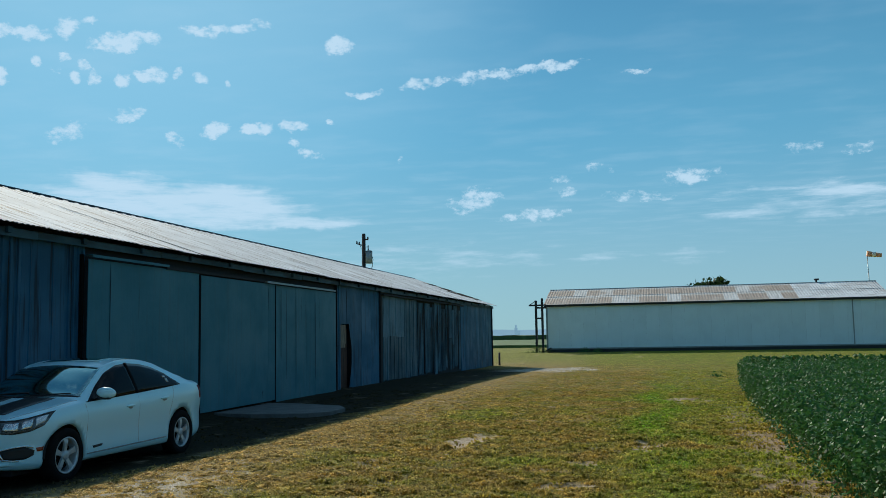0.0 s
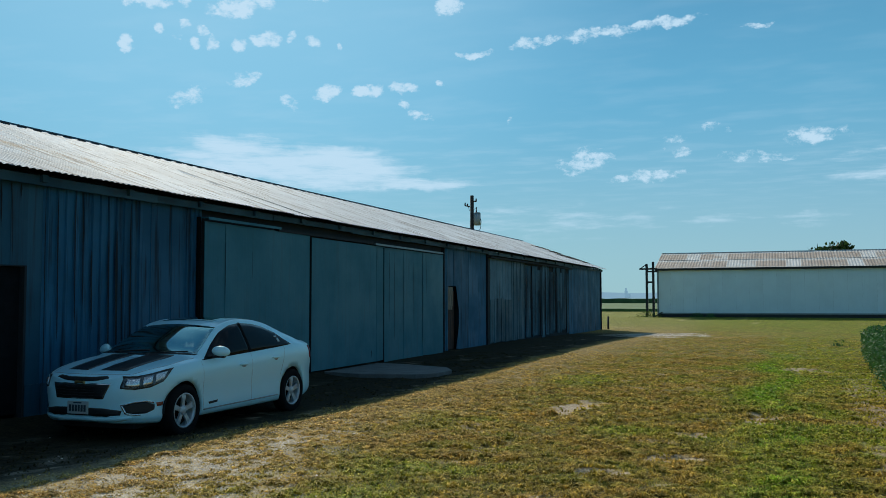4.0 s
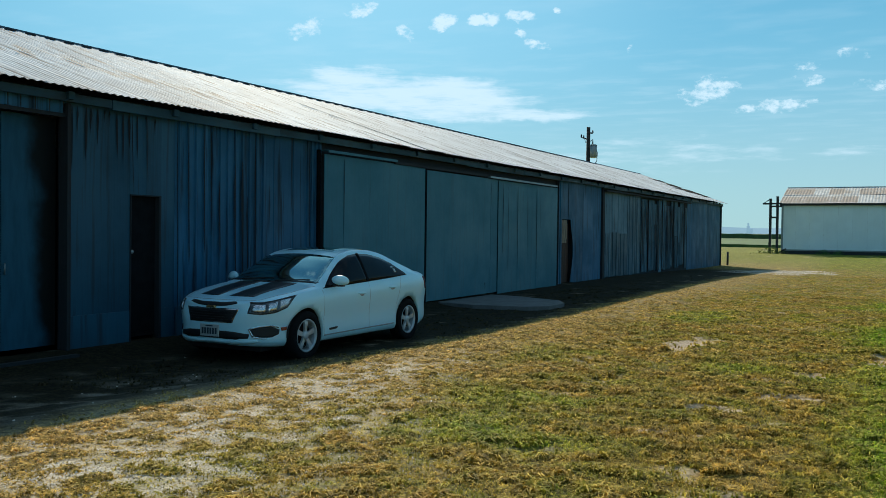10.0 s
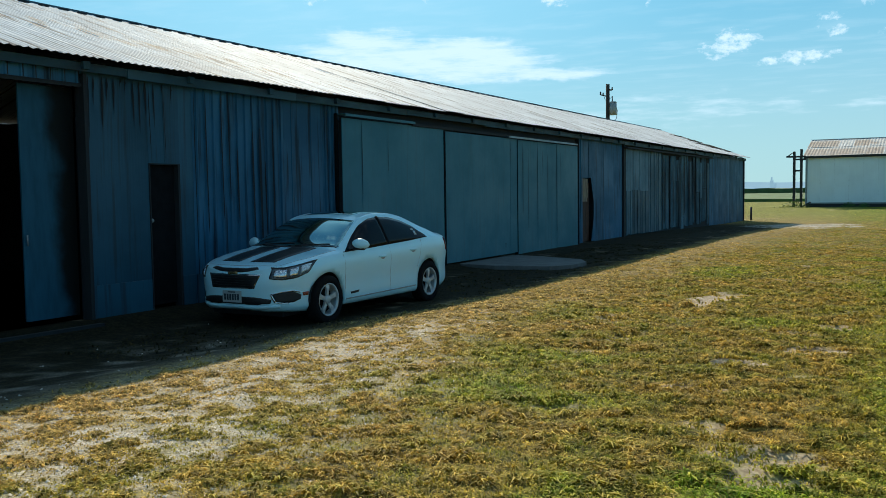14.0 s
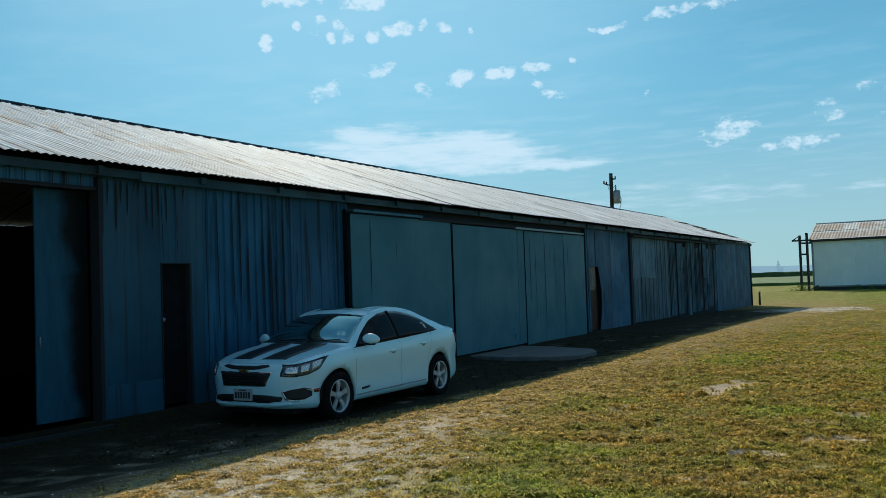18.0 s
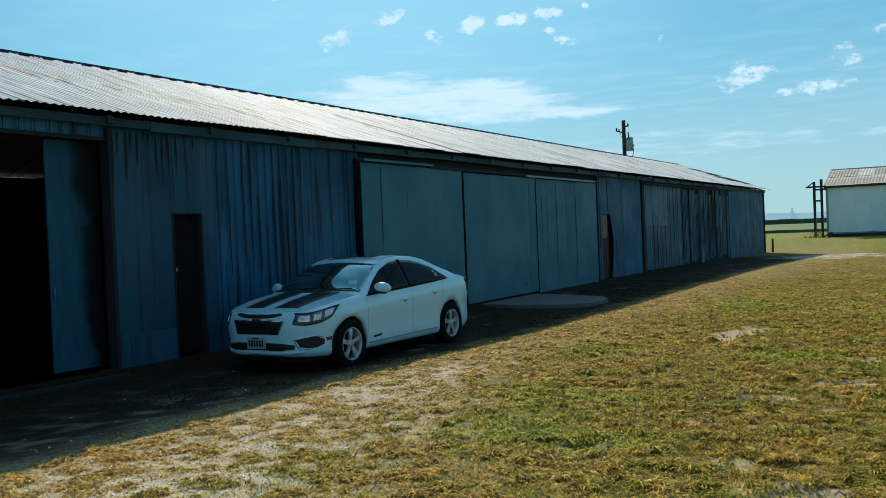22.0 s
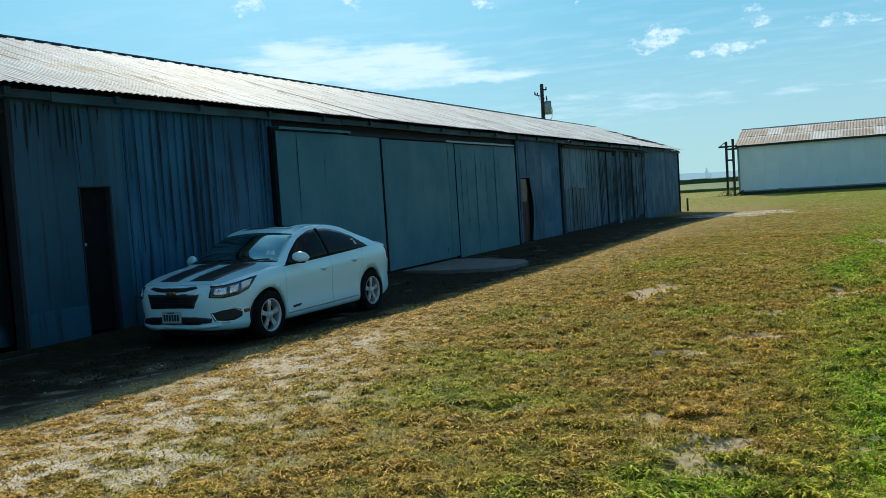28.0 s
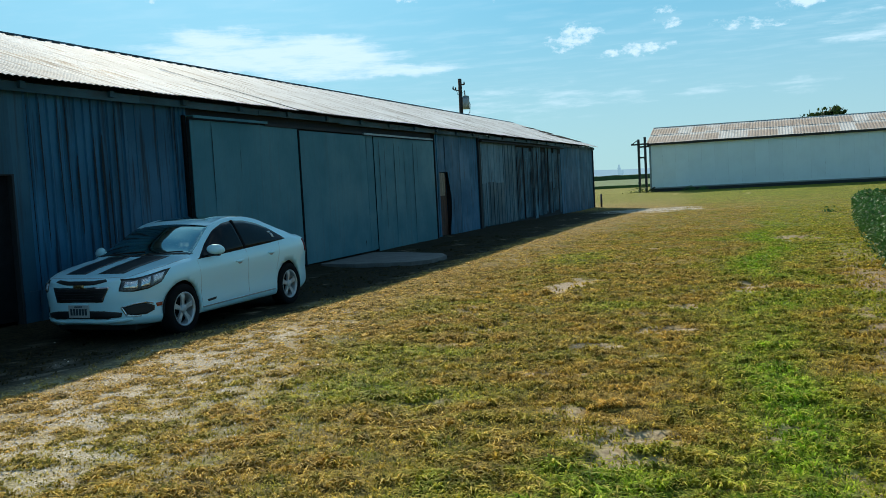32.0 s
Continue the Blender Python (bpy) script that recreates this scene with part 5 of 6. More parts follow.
tube(bm, (0, 0, 0), (-0.15, 0, 9.0), 0.05, 0.035, 8)
part("mast", bm, M_TRACK, sock)
for i, (a, b) in enumerate(((0.0, 0.4), (0.4, 0.75), (0.75, 1.25))):
    bm = bmesh.new()
    tube(bm, (-0.15 + a, 0, 8.72 - 0.16 * a), (-0.15 + b, 0, 8.72 - 0.16 * b), 0.28 - 0.08 * a, 0.28 - 0.08 * b, 12)
    part("sleeve", bm, M_SOCK if i != 1 else M_SOCKW, sock)

# ---- fields, hills and the grain tower on the horizon ----
boxes_far = ((M_CROP, -260, 40, 118, 300, 0.42), (M_CROP_DARK, -300, 120, 300, 420, 1.9), (M_CROP_TAN, -900, 900, 420, 2500, 2.0))
for m, x0, x1, y0, y1, z in boxes_far:
    xs, ys = np.linspace(x0, x1, 220), np.concatenate([[y0, y0 + 0.01], np.linspace(y0 + 0.5, y1, 12)])
    gx, gy = np.meshgrid(xs, ys)
    gz = z * (1 + 0.28 * (layers(gx, gy, 3.0, 40) - 0.5))
    gz[0] = -0.1
    a = (np.arange(len(ys) - 1)[:, None] * 220 + np.arange(219)).ravel()
    ob = raw("far_field", np.column_stack([gx.ravel(), gy.ravel(), gz.ravel()]), np.column_stack([a, a + 1, a + 221, a + 220]).tolist(), m)
    tagged(ob, "flat crop field stretching to the horizon", "field", kind="stuff")
xs = np.linspace(-2600, 2600, 120)
top = 22 + 16 * layers(xs, xs * 0, 500, 60)
vv = [(x, 3300 + 0.02 * x, -5) for x in xs] + [(x, 3350, t) for x, t in zip(xs, top)]
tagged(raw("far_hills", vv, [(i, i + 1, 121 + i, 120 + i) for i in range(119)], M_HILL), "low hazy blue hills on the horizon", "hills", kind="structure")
tower = tagged(empty("grain_tower", -505, 3200, 0), "pale hazy grain tower far on the horizon", "tower")
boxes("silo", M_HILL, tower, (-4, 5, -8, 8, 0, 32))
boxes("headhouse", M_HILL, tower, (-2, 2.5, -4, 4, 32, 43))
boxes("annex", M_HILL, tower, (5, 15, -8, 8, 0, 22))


# ---- the car ----
M_PAINT, pn, pb = blank("white_paint")
pn.put(pb.inputs["Base Color"], pn.mix(pn.noise(2.0, pn.pos()), (0.54, 0.86, 0.96), (0.57, 0.88, 0.98)))
pb.inputs["Roughness"].default_value = 0.3
pb.inputs["Coat Weight"].default_value = 0.45
pb.inputs["Coat Roughness"].default_value = 0.05
M_STRIPE = mat("black_vinyl", (0.012, 0.012, 0.014), 0.35, vary=0.2, bump=0.0)
M_GLASS = mat("tinted_glass", (0.005, 0.007, 0.008), 0.03, vary=0.1, bump=0.0, spec=1.0, coat=1.0)
M_GLASS.node_tree.nodes["Principled BSDF"].inputs["Coat IOR"].default_value = 1.9
M_GLASS.node_tree.nodes["Principled BSDF"].inputs["IOR"].default_value = 2.8
M_GLASS.node_tree.nodes["Principled BSDF"].inputs["Specular Tint"].default_value = (0.6, 1.0, 0.97, 1)
M_WINDOW = mat("side_glass", (0.004, 0.005, 0.006), 0.05, vary=0.1, bump=0.0, spec=0.12)
M_BLACK = mat("black_plastic", (0.012, 0.012, 0.013), 0.55, vary=0.2)
M_CHROME = mat("chrome", (0.62, 0.63, 0.65), 0.15, 1.0, vary=0.05, bump=0.0)
M_ALLOY = mat("alloy", (0.50, 0.54, 0.57), 0.35, 0.35, vary=0.08, bump=0.0)
M_TYRE = mat("tyre_rubber", (0.010, 0.010, 0.011), 0.9, vary=0.2, spec=0.1)
M_LAMP = mat("lamp_reflector", (0.78, 0.8, 0.82), 0.12, 0.85, vary=0.5, scale=14, bump=0.5)
M_LAMPD = mat("lamp_housing", (0.11, 0.125, 0.135), 0.12, 0.6, vary=0.85, scale=11, bump=0.6)
M_LAMPW = mat("lamp_silver", (0.72, 0.75, 0.78), 0.25, 0.5, vary=0.3, scale=30, bump=0.3)
M_AMBER = mat("amber_lens", (0.30, 0.06, 0.02), 0.2, vary=0.1)
M_RED = mat("red_lens", (0.16, 0.01, 0.012), 0.15, vary=0.1)
M_PLATE = mat("plate_white", (0.42, 0.47, 0.48), 0.5, vary=0.06)
M_PLATEBAR = mat("plate_bar", (0.03, 0.045, 0.06), 0.5)
M_GOLD = mat("gold_trim", (0.42, 0.30, 0.12), 0.3, 0.8)

car = tagged(empty("car", -8.95, 8.27, -0.112), "white four-door sedan with black bonnet stripes, parked in shade", "car")


def curve_of(*pts):
    """A smooth curve through points, as a function."""
    xs, ys = np.array([p[0] for p in pts]), np.array([p[1] for p in pts])
    m = np.gradient(ys, xs)
    for i in range(1, len(xs) - 1):    # no overshoot
        a, b = (ys[i] - ys[i - 1]) / (xs[i] - xs[i - 1]), (ys[i + 1] - ys[i]) / (xs[i + 1] - xs[i])
        m[i] = 0 if a * b <= 0 else 2 * a * b / (a + b)

    def f(x):
        x = min(max(x, xs[0]), xs[-1])
        i = min(max(int(np.searchsorted(xs, x)) - 1, 0), len(xs) - 2)
        h = xs[i + 1] - xs[i]
        t = (x - xs[i]) / h
        return ((1 + 2 * t) * (1 - t) ** 2 * ys[i] + t * (1 - t) ** 2 * h * m[i] + t * t * (3 - 2 * t) * ys[i + 1] + t * t * (t - 1) * h * m[i + 1])

    return f


Z_TOP = curve_of((0, 0.70), (0.03, 0.775), (0.08, 0.815), (0.16, 0.840), (0.3, 0.866), (0.6, 0.92), (0.9, 0.962), (1.12, 0.99), (1.24, 1.02), (1.62, 1.235), (1.97, 1.395), (2.17, 1.445), (2.5, 1.476), (2.85, 1.468),
                 (3.2, 1.42), (3.55, 1.318), (3.85, 1.195), (4.02, 1.13), (4.15, 1.10), (4.35, 1.085), (4.44, 1.06), (4.5, 0.98), (4.54, 0.86))
WIDE = curve_of((0, 0.30), (0.02, 0.40), (0.06, 0.51), (0.12, 0.60), (0.22, 0.695), (0.38, 0.79), (0.6, 0.86), (0.96, 0.898), (2.6, 0.898), (3.64, 0.898), (4.0, 0.885), (4.2, 0.85), (4.37, 0.79), (4.48, 0.68), (4.54, 0.55))
Z_BELT = curve_of((0, 0.58), (0.05, 0.69), (0.12, 0.755), (0.3, 0.805), (0.6, 0.86), (1.0, 0.915), (1.4, 0.94), (2.3, 0.98), (3.2, 1.022), (3.7, 1.04), (4.2, 1.03), (4.42, 0.98), (4.54, 0.8))
W_RAIL = curve_of((0, 0.22), (0.1, 0.50), (0.3, 0.66), (0.8, 0.74), (1.12, 0.775), (1.28, 0.77), (1.62, 0.71), (2.02, 0.64), (2.5, 0.61), (3.0, 0.605), (3.4, 0.63), (3.8, 0.69), (4.2, 0.70), (4.54, 0.42))
DROP = curve_of((0, 0.03), (0.3, 0.035), (1.12, 0.035), (1.28, 0.06), (1.62, 0.10), (1.97, 0.082), (2.15, 0.062), (2.5, 0.05), (3.05, 0.05), (3.6, 0.06), (4.0, 0.02), (4.54, 0.03))
Z_FLOOR = curve_of((0, 0.31), (0.04, 0.265), (0.12, 0.245), (0.6, 0.215), (4.0, 0.205), (4.34, 0.25), (4.54, 0.34))


def section(u, n=44):
    w, zb, zt, zf = WIDE(u), Z_BELT(u), Z_TOP(u), Z_FLOOR(u)
    wr, zr = W_RAIL(u), Z_TOP(u) - DROP(u)
    zb = min(zb, zr - 0.012)
    span = zb - zf
    pts = [(0, zf), (w * 0.5, zf), (w - 0.11, zf), (w - 0.035, zf + 0.05), (w - 0.018, zf + span * 0.18), (w - 0.022, zf + span * 0.42), (w, zf + span * 0.7), (w - 0.008, zf + span * 0.88), (w - 0.05, zb),
           (wr + (w - 0.05 - wr) * 0.5 - 0.0, zb + (zr - zb) * 0.55), (wr, zr), (wr * 0.86, zr + (zt - zr) * 0.32), (wr * 0.55, zr + (zt - zr) * 0.71), (0, zt)]
    out = []
    q = [(-pts[1][0], pts[1][1])] + pts + [(-pts[-2][0], pts[-2][1])]
    for i in range(1, len(q) - 2):
        k = 4 if i > 7 else 3
        for j in range(k):
            t = j / k
            a, b, c, d = (np.array(q[i + o]) for o in (-1, 0, 1, 2))
            p = 0.5 * (2 * b + (c - a) * t + (2 * a - 5 * b + 4 * c - d) * t * t + (3 * b - a - 3 * c + d) * t ** 3)
            if i in (8, 9, 10):   # a tight shoulder and roof rail
                p = 0.45 * p + 0.55 * (b + (c - b) * t)
            out.append((max(float(p[0]), 0.0), float(p[1])))
    return out + [pts[-1]]


def nose(u):
    """The front overhang, drawn in a little."""
    return u if u > 0.96 else 0.96 - (0.96 - u) * 0.91


AXLES, WHEEL_Z, ARCH = (0.96, 3.645), 0.33, 0.372


def build_body():
    us = np.concatenate([[0, 0.008, 0.02, 0.035], np.arange(0.05, 4.49, 0.022), [4.5, 4.515, 4.53, 4.54]])
    rows = [section(float(u)) for u in us]
    n = len(rows[0])
    bm = bmesh.new()
    grid = []
    for u, row in zip(us, rows):
        u = nose(float(u))
        left = [bm.verts.new((v, u, z)) for v, z in row]
        right = [left[0]] + [bm.verts.new((-v, u, z)) for v, z in row[1:-1]] + [left[-1]]
        grid.append((left, right))
    for (la, ra), (lb, rb) in zip(grid, grid[1:]):
        for i in range(n - 1):
            for a, b in ((la, lb), (ra, rb)):
                try:
                    bm.faces.new((a[i], b[i], b[i + 1], a[i + 1]))
                except ValueError:
                    pass
    for left, right in (grid[0], grid[-1]):
        bm.faces.new(left + right[-2:0:-1])
    whole = bm.copy()
    cut = [f for f in bm.faces if (c := f.calc_center_median()) and abs(c.x) > 0.5 and any(math.hypot(c.y - a, c.z - WHEEL_Z) < ARCH for a in AXLES)]
    bmesh.ops.delete(bm, geom=cut, context="FACES")
    for v in bm.verts:
        if v.is_boundary:
            for a in AXLES:
                d = math.hypot(v.co.y - a, v.co.z - WHEEL_Z)
                if 0.2 < d < ARCH + 0.06 and v.co.z > 0.22:
                    v.co.y, v.co.z = a + (v.co.y - a) * ARCH / d, WHEEL_Z + (v.co.z - WHEEL_Z) * ARCH / d
    # turn the wheel openings' edge inwards
    edges = [e for e in bm.edges if e.is_boundary]
    made = bmesh.ops.extrude_edge_only(bm, edges=edges)["geom"]
    for v in made:
        if isinstance(v, bmesh.types.BMVert):
            v.co.x *= 0.955
    for f in bm.faces:
        f.smooth = True
    ob = part("body", bm, M_PAINT, car, "white painted body shell")
    return ob, whole


body, shell = build_body()
from mathutils.bvhtree import BVHTree
bmesh.ops.recalc_face_normals(shell, faces=shell.faces)
SKIN = BVHTree.FromBMesh(shell)


def along(line, n):
    """n points evenly spaced along a line of points."""
    p = [Vector((q[0], nose(q[1]), q[2])) for q in line]
    lens = [0.0]
    for a, b in zip(p, p[1:]):
        lens.append(lens[-1] + (b - a).length)
    out = []
    for k in range(n):
        s = lens[-1] * k / (n - 1)
        i = next(i for i in range(1, len(p)) if lens[i] >= s - 1e-9)
        t = (s - lens[i - 1]) / max(lens[i] - lens[i - 1], 1e-9)
        out.append(p[i - 1].lerp(p[i], t))
    return out


def skin(name, top, low, material, parent, n=18, m=6, off=0.004, label="", mirror=False, puff=0.0):
    """A panel that lies on the body, between two lines of points (across, along, up)."""
    a, b = along(top, n), along(low, n)
    objs = []
    for s in ((1, -1) if mirror else (1,)):
        bm = bmesh.new()
        rows = []
        for j in range(m):
            row = []
            for i in range(n):
                p = a[i].lerp(b[i], j / (m - 1))
                p.x *= s
                q, nrm, _, _ = SKIN.find_nearest(p)
                edge = min(i, n - 1 - i, j * 2, (m - 1 - j) * 2)
                row.append(bm.verts.new(q + nrm * (off + (puff if edge else 0.0))))
            rows.append(row)
        for j in range(m - 1):
            for i in range(n - 1):
                bm.faces.new((rows[j][i], rows[j][i + 1], rows[j + 1][i + 1], rows[j + 1][i])).smooth = True
        ring = rows[0] + [r[-1] for r in rows[1:]] + rows[-1][-2::-1] + [r[0] for r in rows[-2:0:-1]]
        inner = []
        for v in ring:
            q, nrm, _, _ = SKIN.find_nearest(v.co)
            inner.append(bm.verts.new(q - nrm * 0.004))
        for i in range(len(ring)):
            bm.faces.new((ring[i], ring[(i + 1) % len(ring)], inner[(i + 1) % len(ring)], inner[i]))
        objs.append(part(name, bm, material, parent, label))
    return objs[0]


# glass
skin("windscreen", [(-0.60, 2.00, 1.34), (-0.35, 1.96, 1.38), (0, 1.94, 1.39), (0.35, 1.96, 1.38), (0.60, 2.00, 1.34)],
     [(-0.745, 1.37, 0.985), (-0.4, 1.24, 1.0), (0, 1.20, 1.0), (0.4, 1.24, 1.0), (0.745, 1.37, 0.985)], M_GLASS, car, 24, 12, 0.004, "dark curved windscreen reflecting the sky")
skin("rear_screen", [(-0.52, 3.30, 1.36), (0, 3.26, 1.40), (0.52, 3.30, 1.36)], [(-0.60, 3.86, 1.13), (0, 3.92, 1.14), (0.60, 3.86, 1.13)], M_GLASS, car, 18, 8)
skin("front_window", [(0.86, 1.40, 0.962), (0.78, 1.68, 1.155), (0.70, 1.97, 1.30), (0.65, 2.25, 1.37), (0.63, 2.515, 1.388)],
     [(0.86, 1.38, 0.952), (0.86, 1.68, 0.962), (0.86, 1.97, 0.972), (0.86, 2.25, 0.984), (0.86, 2.515, 0.996)], M_WINDOW, car, 20, 8, 0.0045, mirror=True)
skin("rear_window", [(0.63, 2.495, 1.388), (0.64, 2.8, 1.378), (0.66, 3.1, 1.325), (0.70, 3.38, 1.215), (0.81, 3.62, 1.062)],
     [(0.86, 2.495, 0.996), (0.86, 2.8, 1.009), (0.86, 3.1, 1.024), (0.86, 3.38, 1.038), (0.84, 3.63, 1.05)], M_WINDOW, car, 20, 8, 0.002, mirror=True)
skin("belt_trim", [(0.86, 1.36, 0.956), (0.86, 1.95, 0.976), (0.86, 2.49, 1.0), (0.86, 3.1, 1.028), (0.84, 3.64, 1.054)], [(0.86, 1.36, 0.940), (0.86, 1.95, 0.960), (0.86, 2.49, 0.984), (0.86, 3.1, 1.012), (0.84, 3.64, 1.038)], M_PDOOR, car, 30, 2, 0.005, mirror=True)
skin("pillar_trim", [(0.62, 2.485, 1.39), (0.62, 2.535, 1.39)], [(0.86, 2.48, 0.99), (0.86, 2.535, 0.99)], M_PDOOR, car, 3, 12, 0.0065, mirror=True)
skin("sunroof", [(-0.43, 2.17, 1.45), (0, 2.11, 1.45), (0.43, 2.17, 1.45)], [(-0.43, 3.0, 1.45), (0, 3.02, 1.45), (0.43, 3.0, 1.45)], M_GLASS, car, 14, 10, 0.005, "black glass sunroof panel")
# bonnet stripes, and the gap round the bonnet
for s in (1, -1):
    skin("bonnet_stripe", [(s * 0.095, 0.27, 0.86), (s * 0.45, 0.33, 0.86)], [(s * 0.095, 1.20, 1.0), (s * 0.50, 1.24, 1.0)], M_STRIPE, car, 6, 20, 0.003, "matt black vinyl stripe")
    skin("bonnet_gap", [(s * 0.60, 0.24, 0.83), (s * 0.745, 0.75, 0.90), (s * 0.775, 1.27, 0.96)], [(s * 0.608, 0.24, 0.83), (s * 0.753, 0.75, 0.90), (s * 0.783, 1.27, 0.96)], M_CAN, car, 20, 2, 0.0015)
skin("bonnet_gap", [(-0.58, 0.22, 0.83), (-0.3, 0.13, 0.835), (0, 0.10, 0.835), (0.3, 0.13, 0.835), (0.58, 0.22, 0.83)], [(-0.58, 0.212, 0.822), (-0.3, 0.122, 0.827), (0, 0.092, 0.827), (0.3, 0.122, 0.827), (0.58, 0.212, 0.822)], M_CAN, car, 24, 2, 0.0015)
skin("cowl", [(-0.74, 1.345, 0.97), (0, 1.17, 0.995), (0.74, 1.345, 0.97)], [(-0.75, 1.385, 0.985), (0, 1.215, 1.0), (0.75, 1.385, 0.985)], M_BLACK, car, 16, 3, 0.006)
for a, b in (((-0.52, 1.30, 1.0), (0.05, 1.30, 1.06)), ((0.12, 1.24, 1.0), (0.62, 1.36, 1.04))):
    skin("wiper", [a, b], [(a[0], a[1] + 0.014, a[2] + 0.008), (b[0], b[1] + 0.014, b[2] + 0.008)], M_BLACK, car, 14, 2, 0.014)
# nose
skin("upper_grille", [(-0.35, 0.09, 0.818), (-0.2, 0.03, 0.822), (0, 0.01, 0.824), (0.2, 0.03, 0.822), (0.35, 0.09, 0.818)], [(-0.385, 0.10, 0.752), (-0.2, 0.03, 0.748), (0, 0.0, 0.746), (0.2, 0.03, 0.748), (0.385, 0.10, 0.752)], M_BLACK, car, 24, 6, 0.006, "slim black upper grille")
skin("grille_surround", [(-0.42, 0.10, 0.715), (0, 0, 0.713), (0.42, 0.10, 0.715)], [(-0.345, 0.06, 0.538), (0, 0, 0.535), (0.345, 0.06, 0.538)], M_CHROME, car, 24, 8, 0.004, "thin bright grille edging")
low = skin("lower_grille", [(-0.405, 0.09, 0.702), (0, 0, 0.704), (0.405, 0.09, 0.702)], [(-0.335, 0.05, 0.550), (0, 0, 0.545), (0.335, 0.05, 0.550)], M_BLACK, car, 24, 8, 0.009, "black honeycomb lower grille")
for k in range(4):
    z = 0.575 + 0.032 * k
    skin("grille_slat", [(-0.34, 0.06, z + 0.006), (0, 0, z + 0.006), (0.34, 0.06, z + 0.006)], [(-0.34, 0.06, z), (0, 0, z), (0.34, 0.06, z)], M_STRIPE, low, 20, 2, 0.016)
skin("nose_emblem", [(-0.075, 0, 0.752), (0.075, 0, 0.752)], [(-0.075, 0, 0.718), (0.075, 0, 0.718)], M_GOLD, car, 6, 3, 0.016, "small plain gold emblem bar")
skin("air_intake", [(-0.56, 0.10, 0.40), (-0.35, 0.02, 0.43), (0, 0, 0.435), (0.35, 0.02, 0.43), (0.56, 0.10, 0.40)], [(-0.54, 0.10, 0.345), (0, 0, 0.335), (0.54, 0.10, 0.345)], M_BLACK, car, 22, 4, 0.006)
skin("bumper_lip", [(-0.66, 0.16, 0.33), (-0.45, 0.04, 0.318), (0, 0, 0.315), (0.45, 0.04, 0.318), (0.66, 0.16, 0.33)], [(-0.66, 0.17, 0.28), (-0.45, 0.07, 0.272), (0, 0.03, 0.27), (0.45, 0.07, 0.272), (0.66, 0.17, 0.28)], M_PAINT, car, 22, 3, 0.007)
plate = boxes("number_plate", M_PLATE, car, (-0.155, 0.155, 0.058, 0.074, 0.355, 0.508), label="pale number plate", bevel=0.003)
for i in range(6):
    boxes("plate_mark", M_PLATEBAR, plate, (-0.125 + i * 0.044, -0.094 + i * 0.044, 0.0545, 0.0575, 0.385, 0.465))
boxes("plate_mark", M_PLATEBAR, plate, (-0.06, 0.06, 0.0545, 0.0575, 0.482, 0.497))
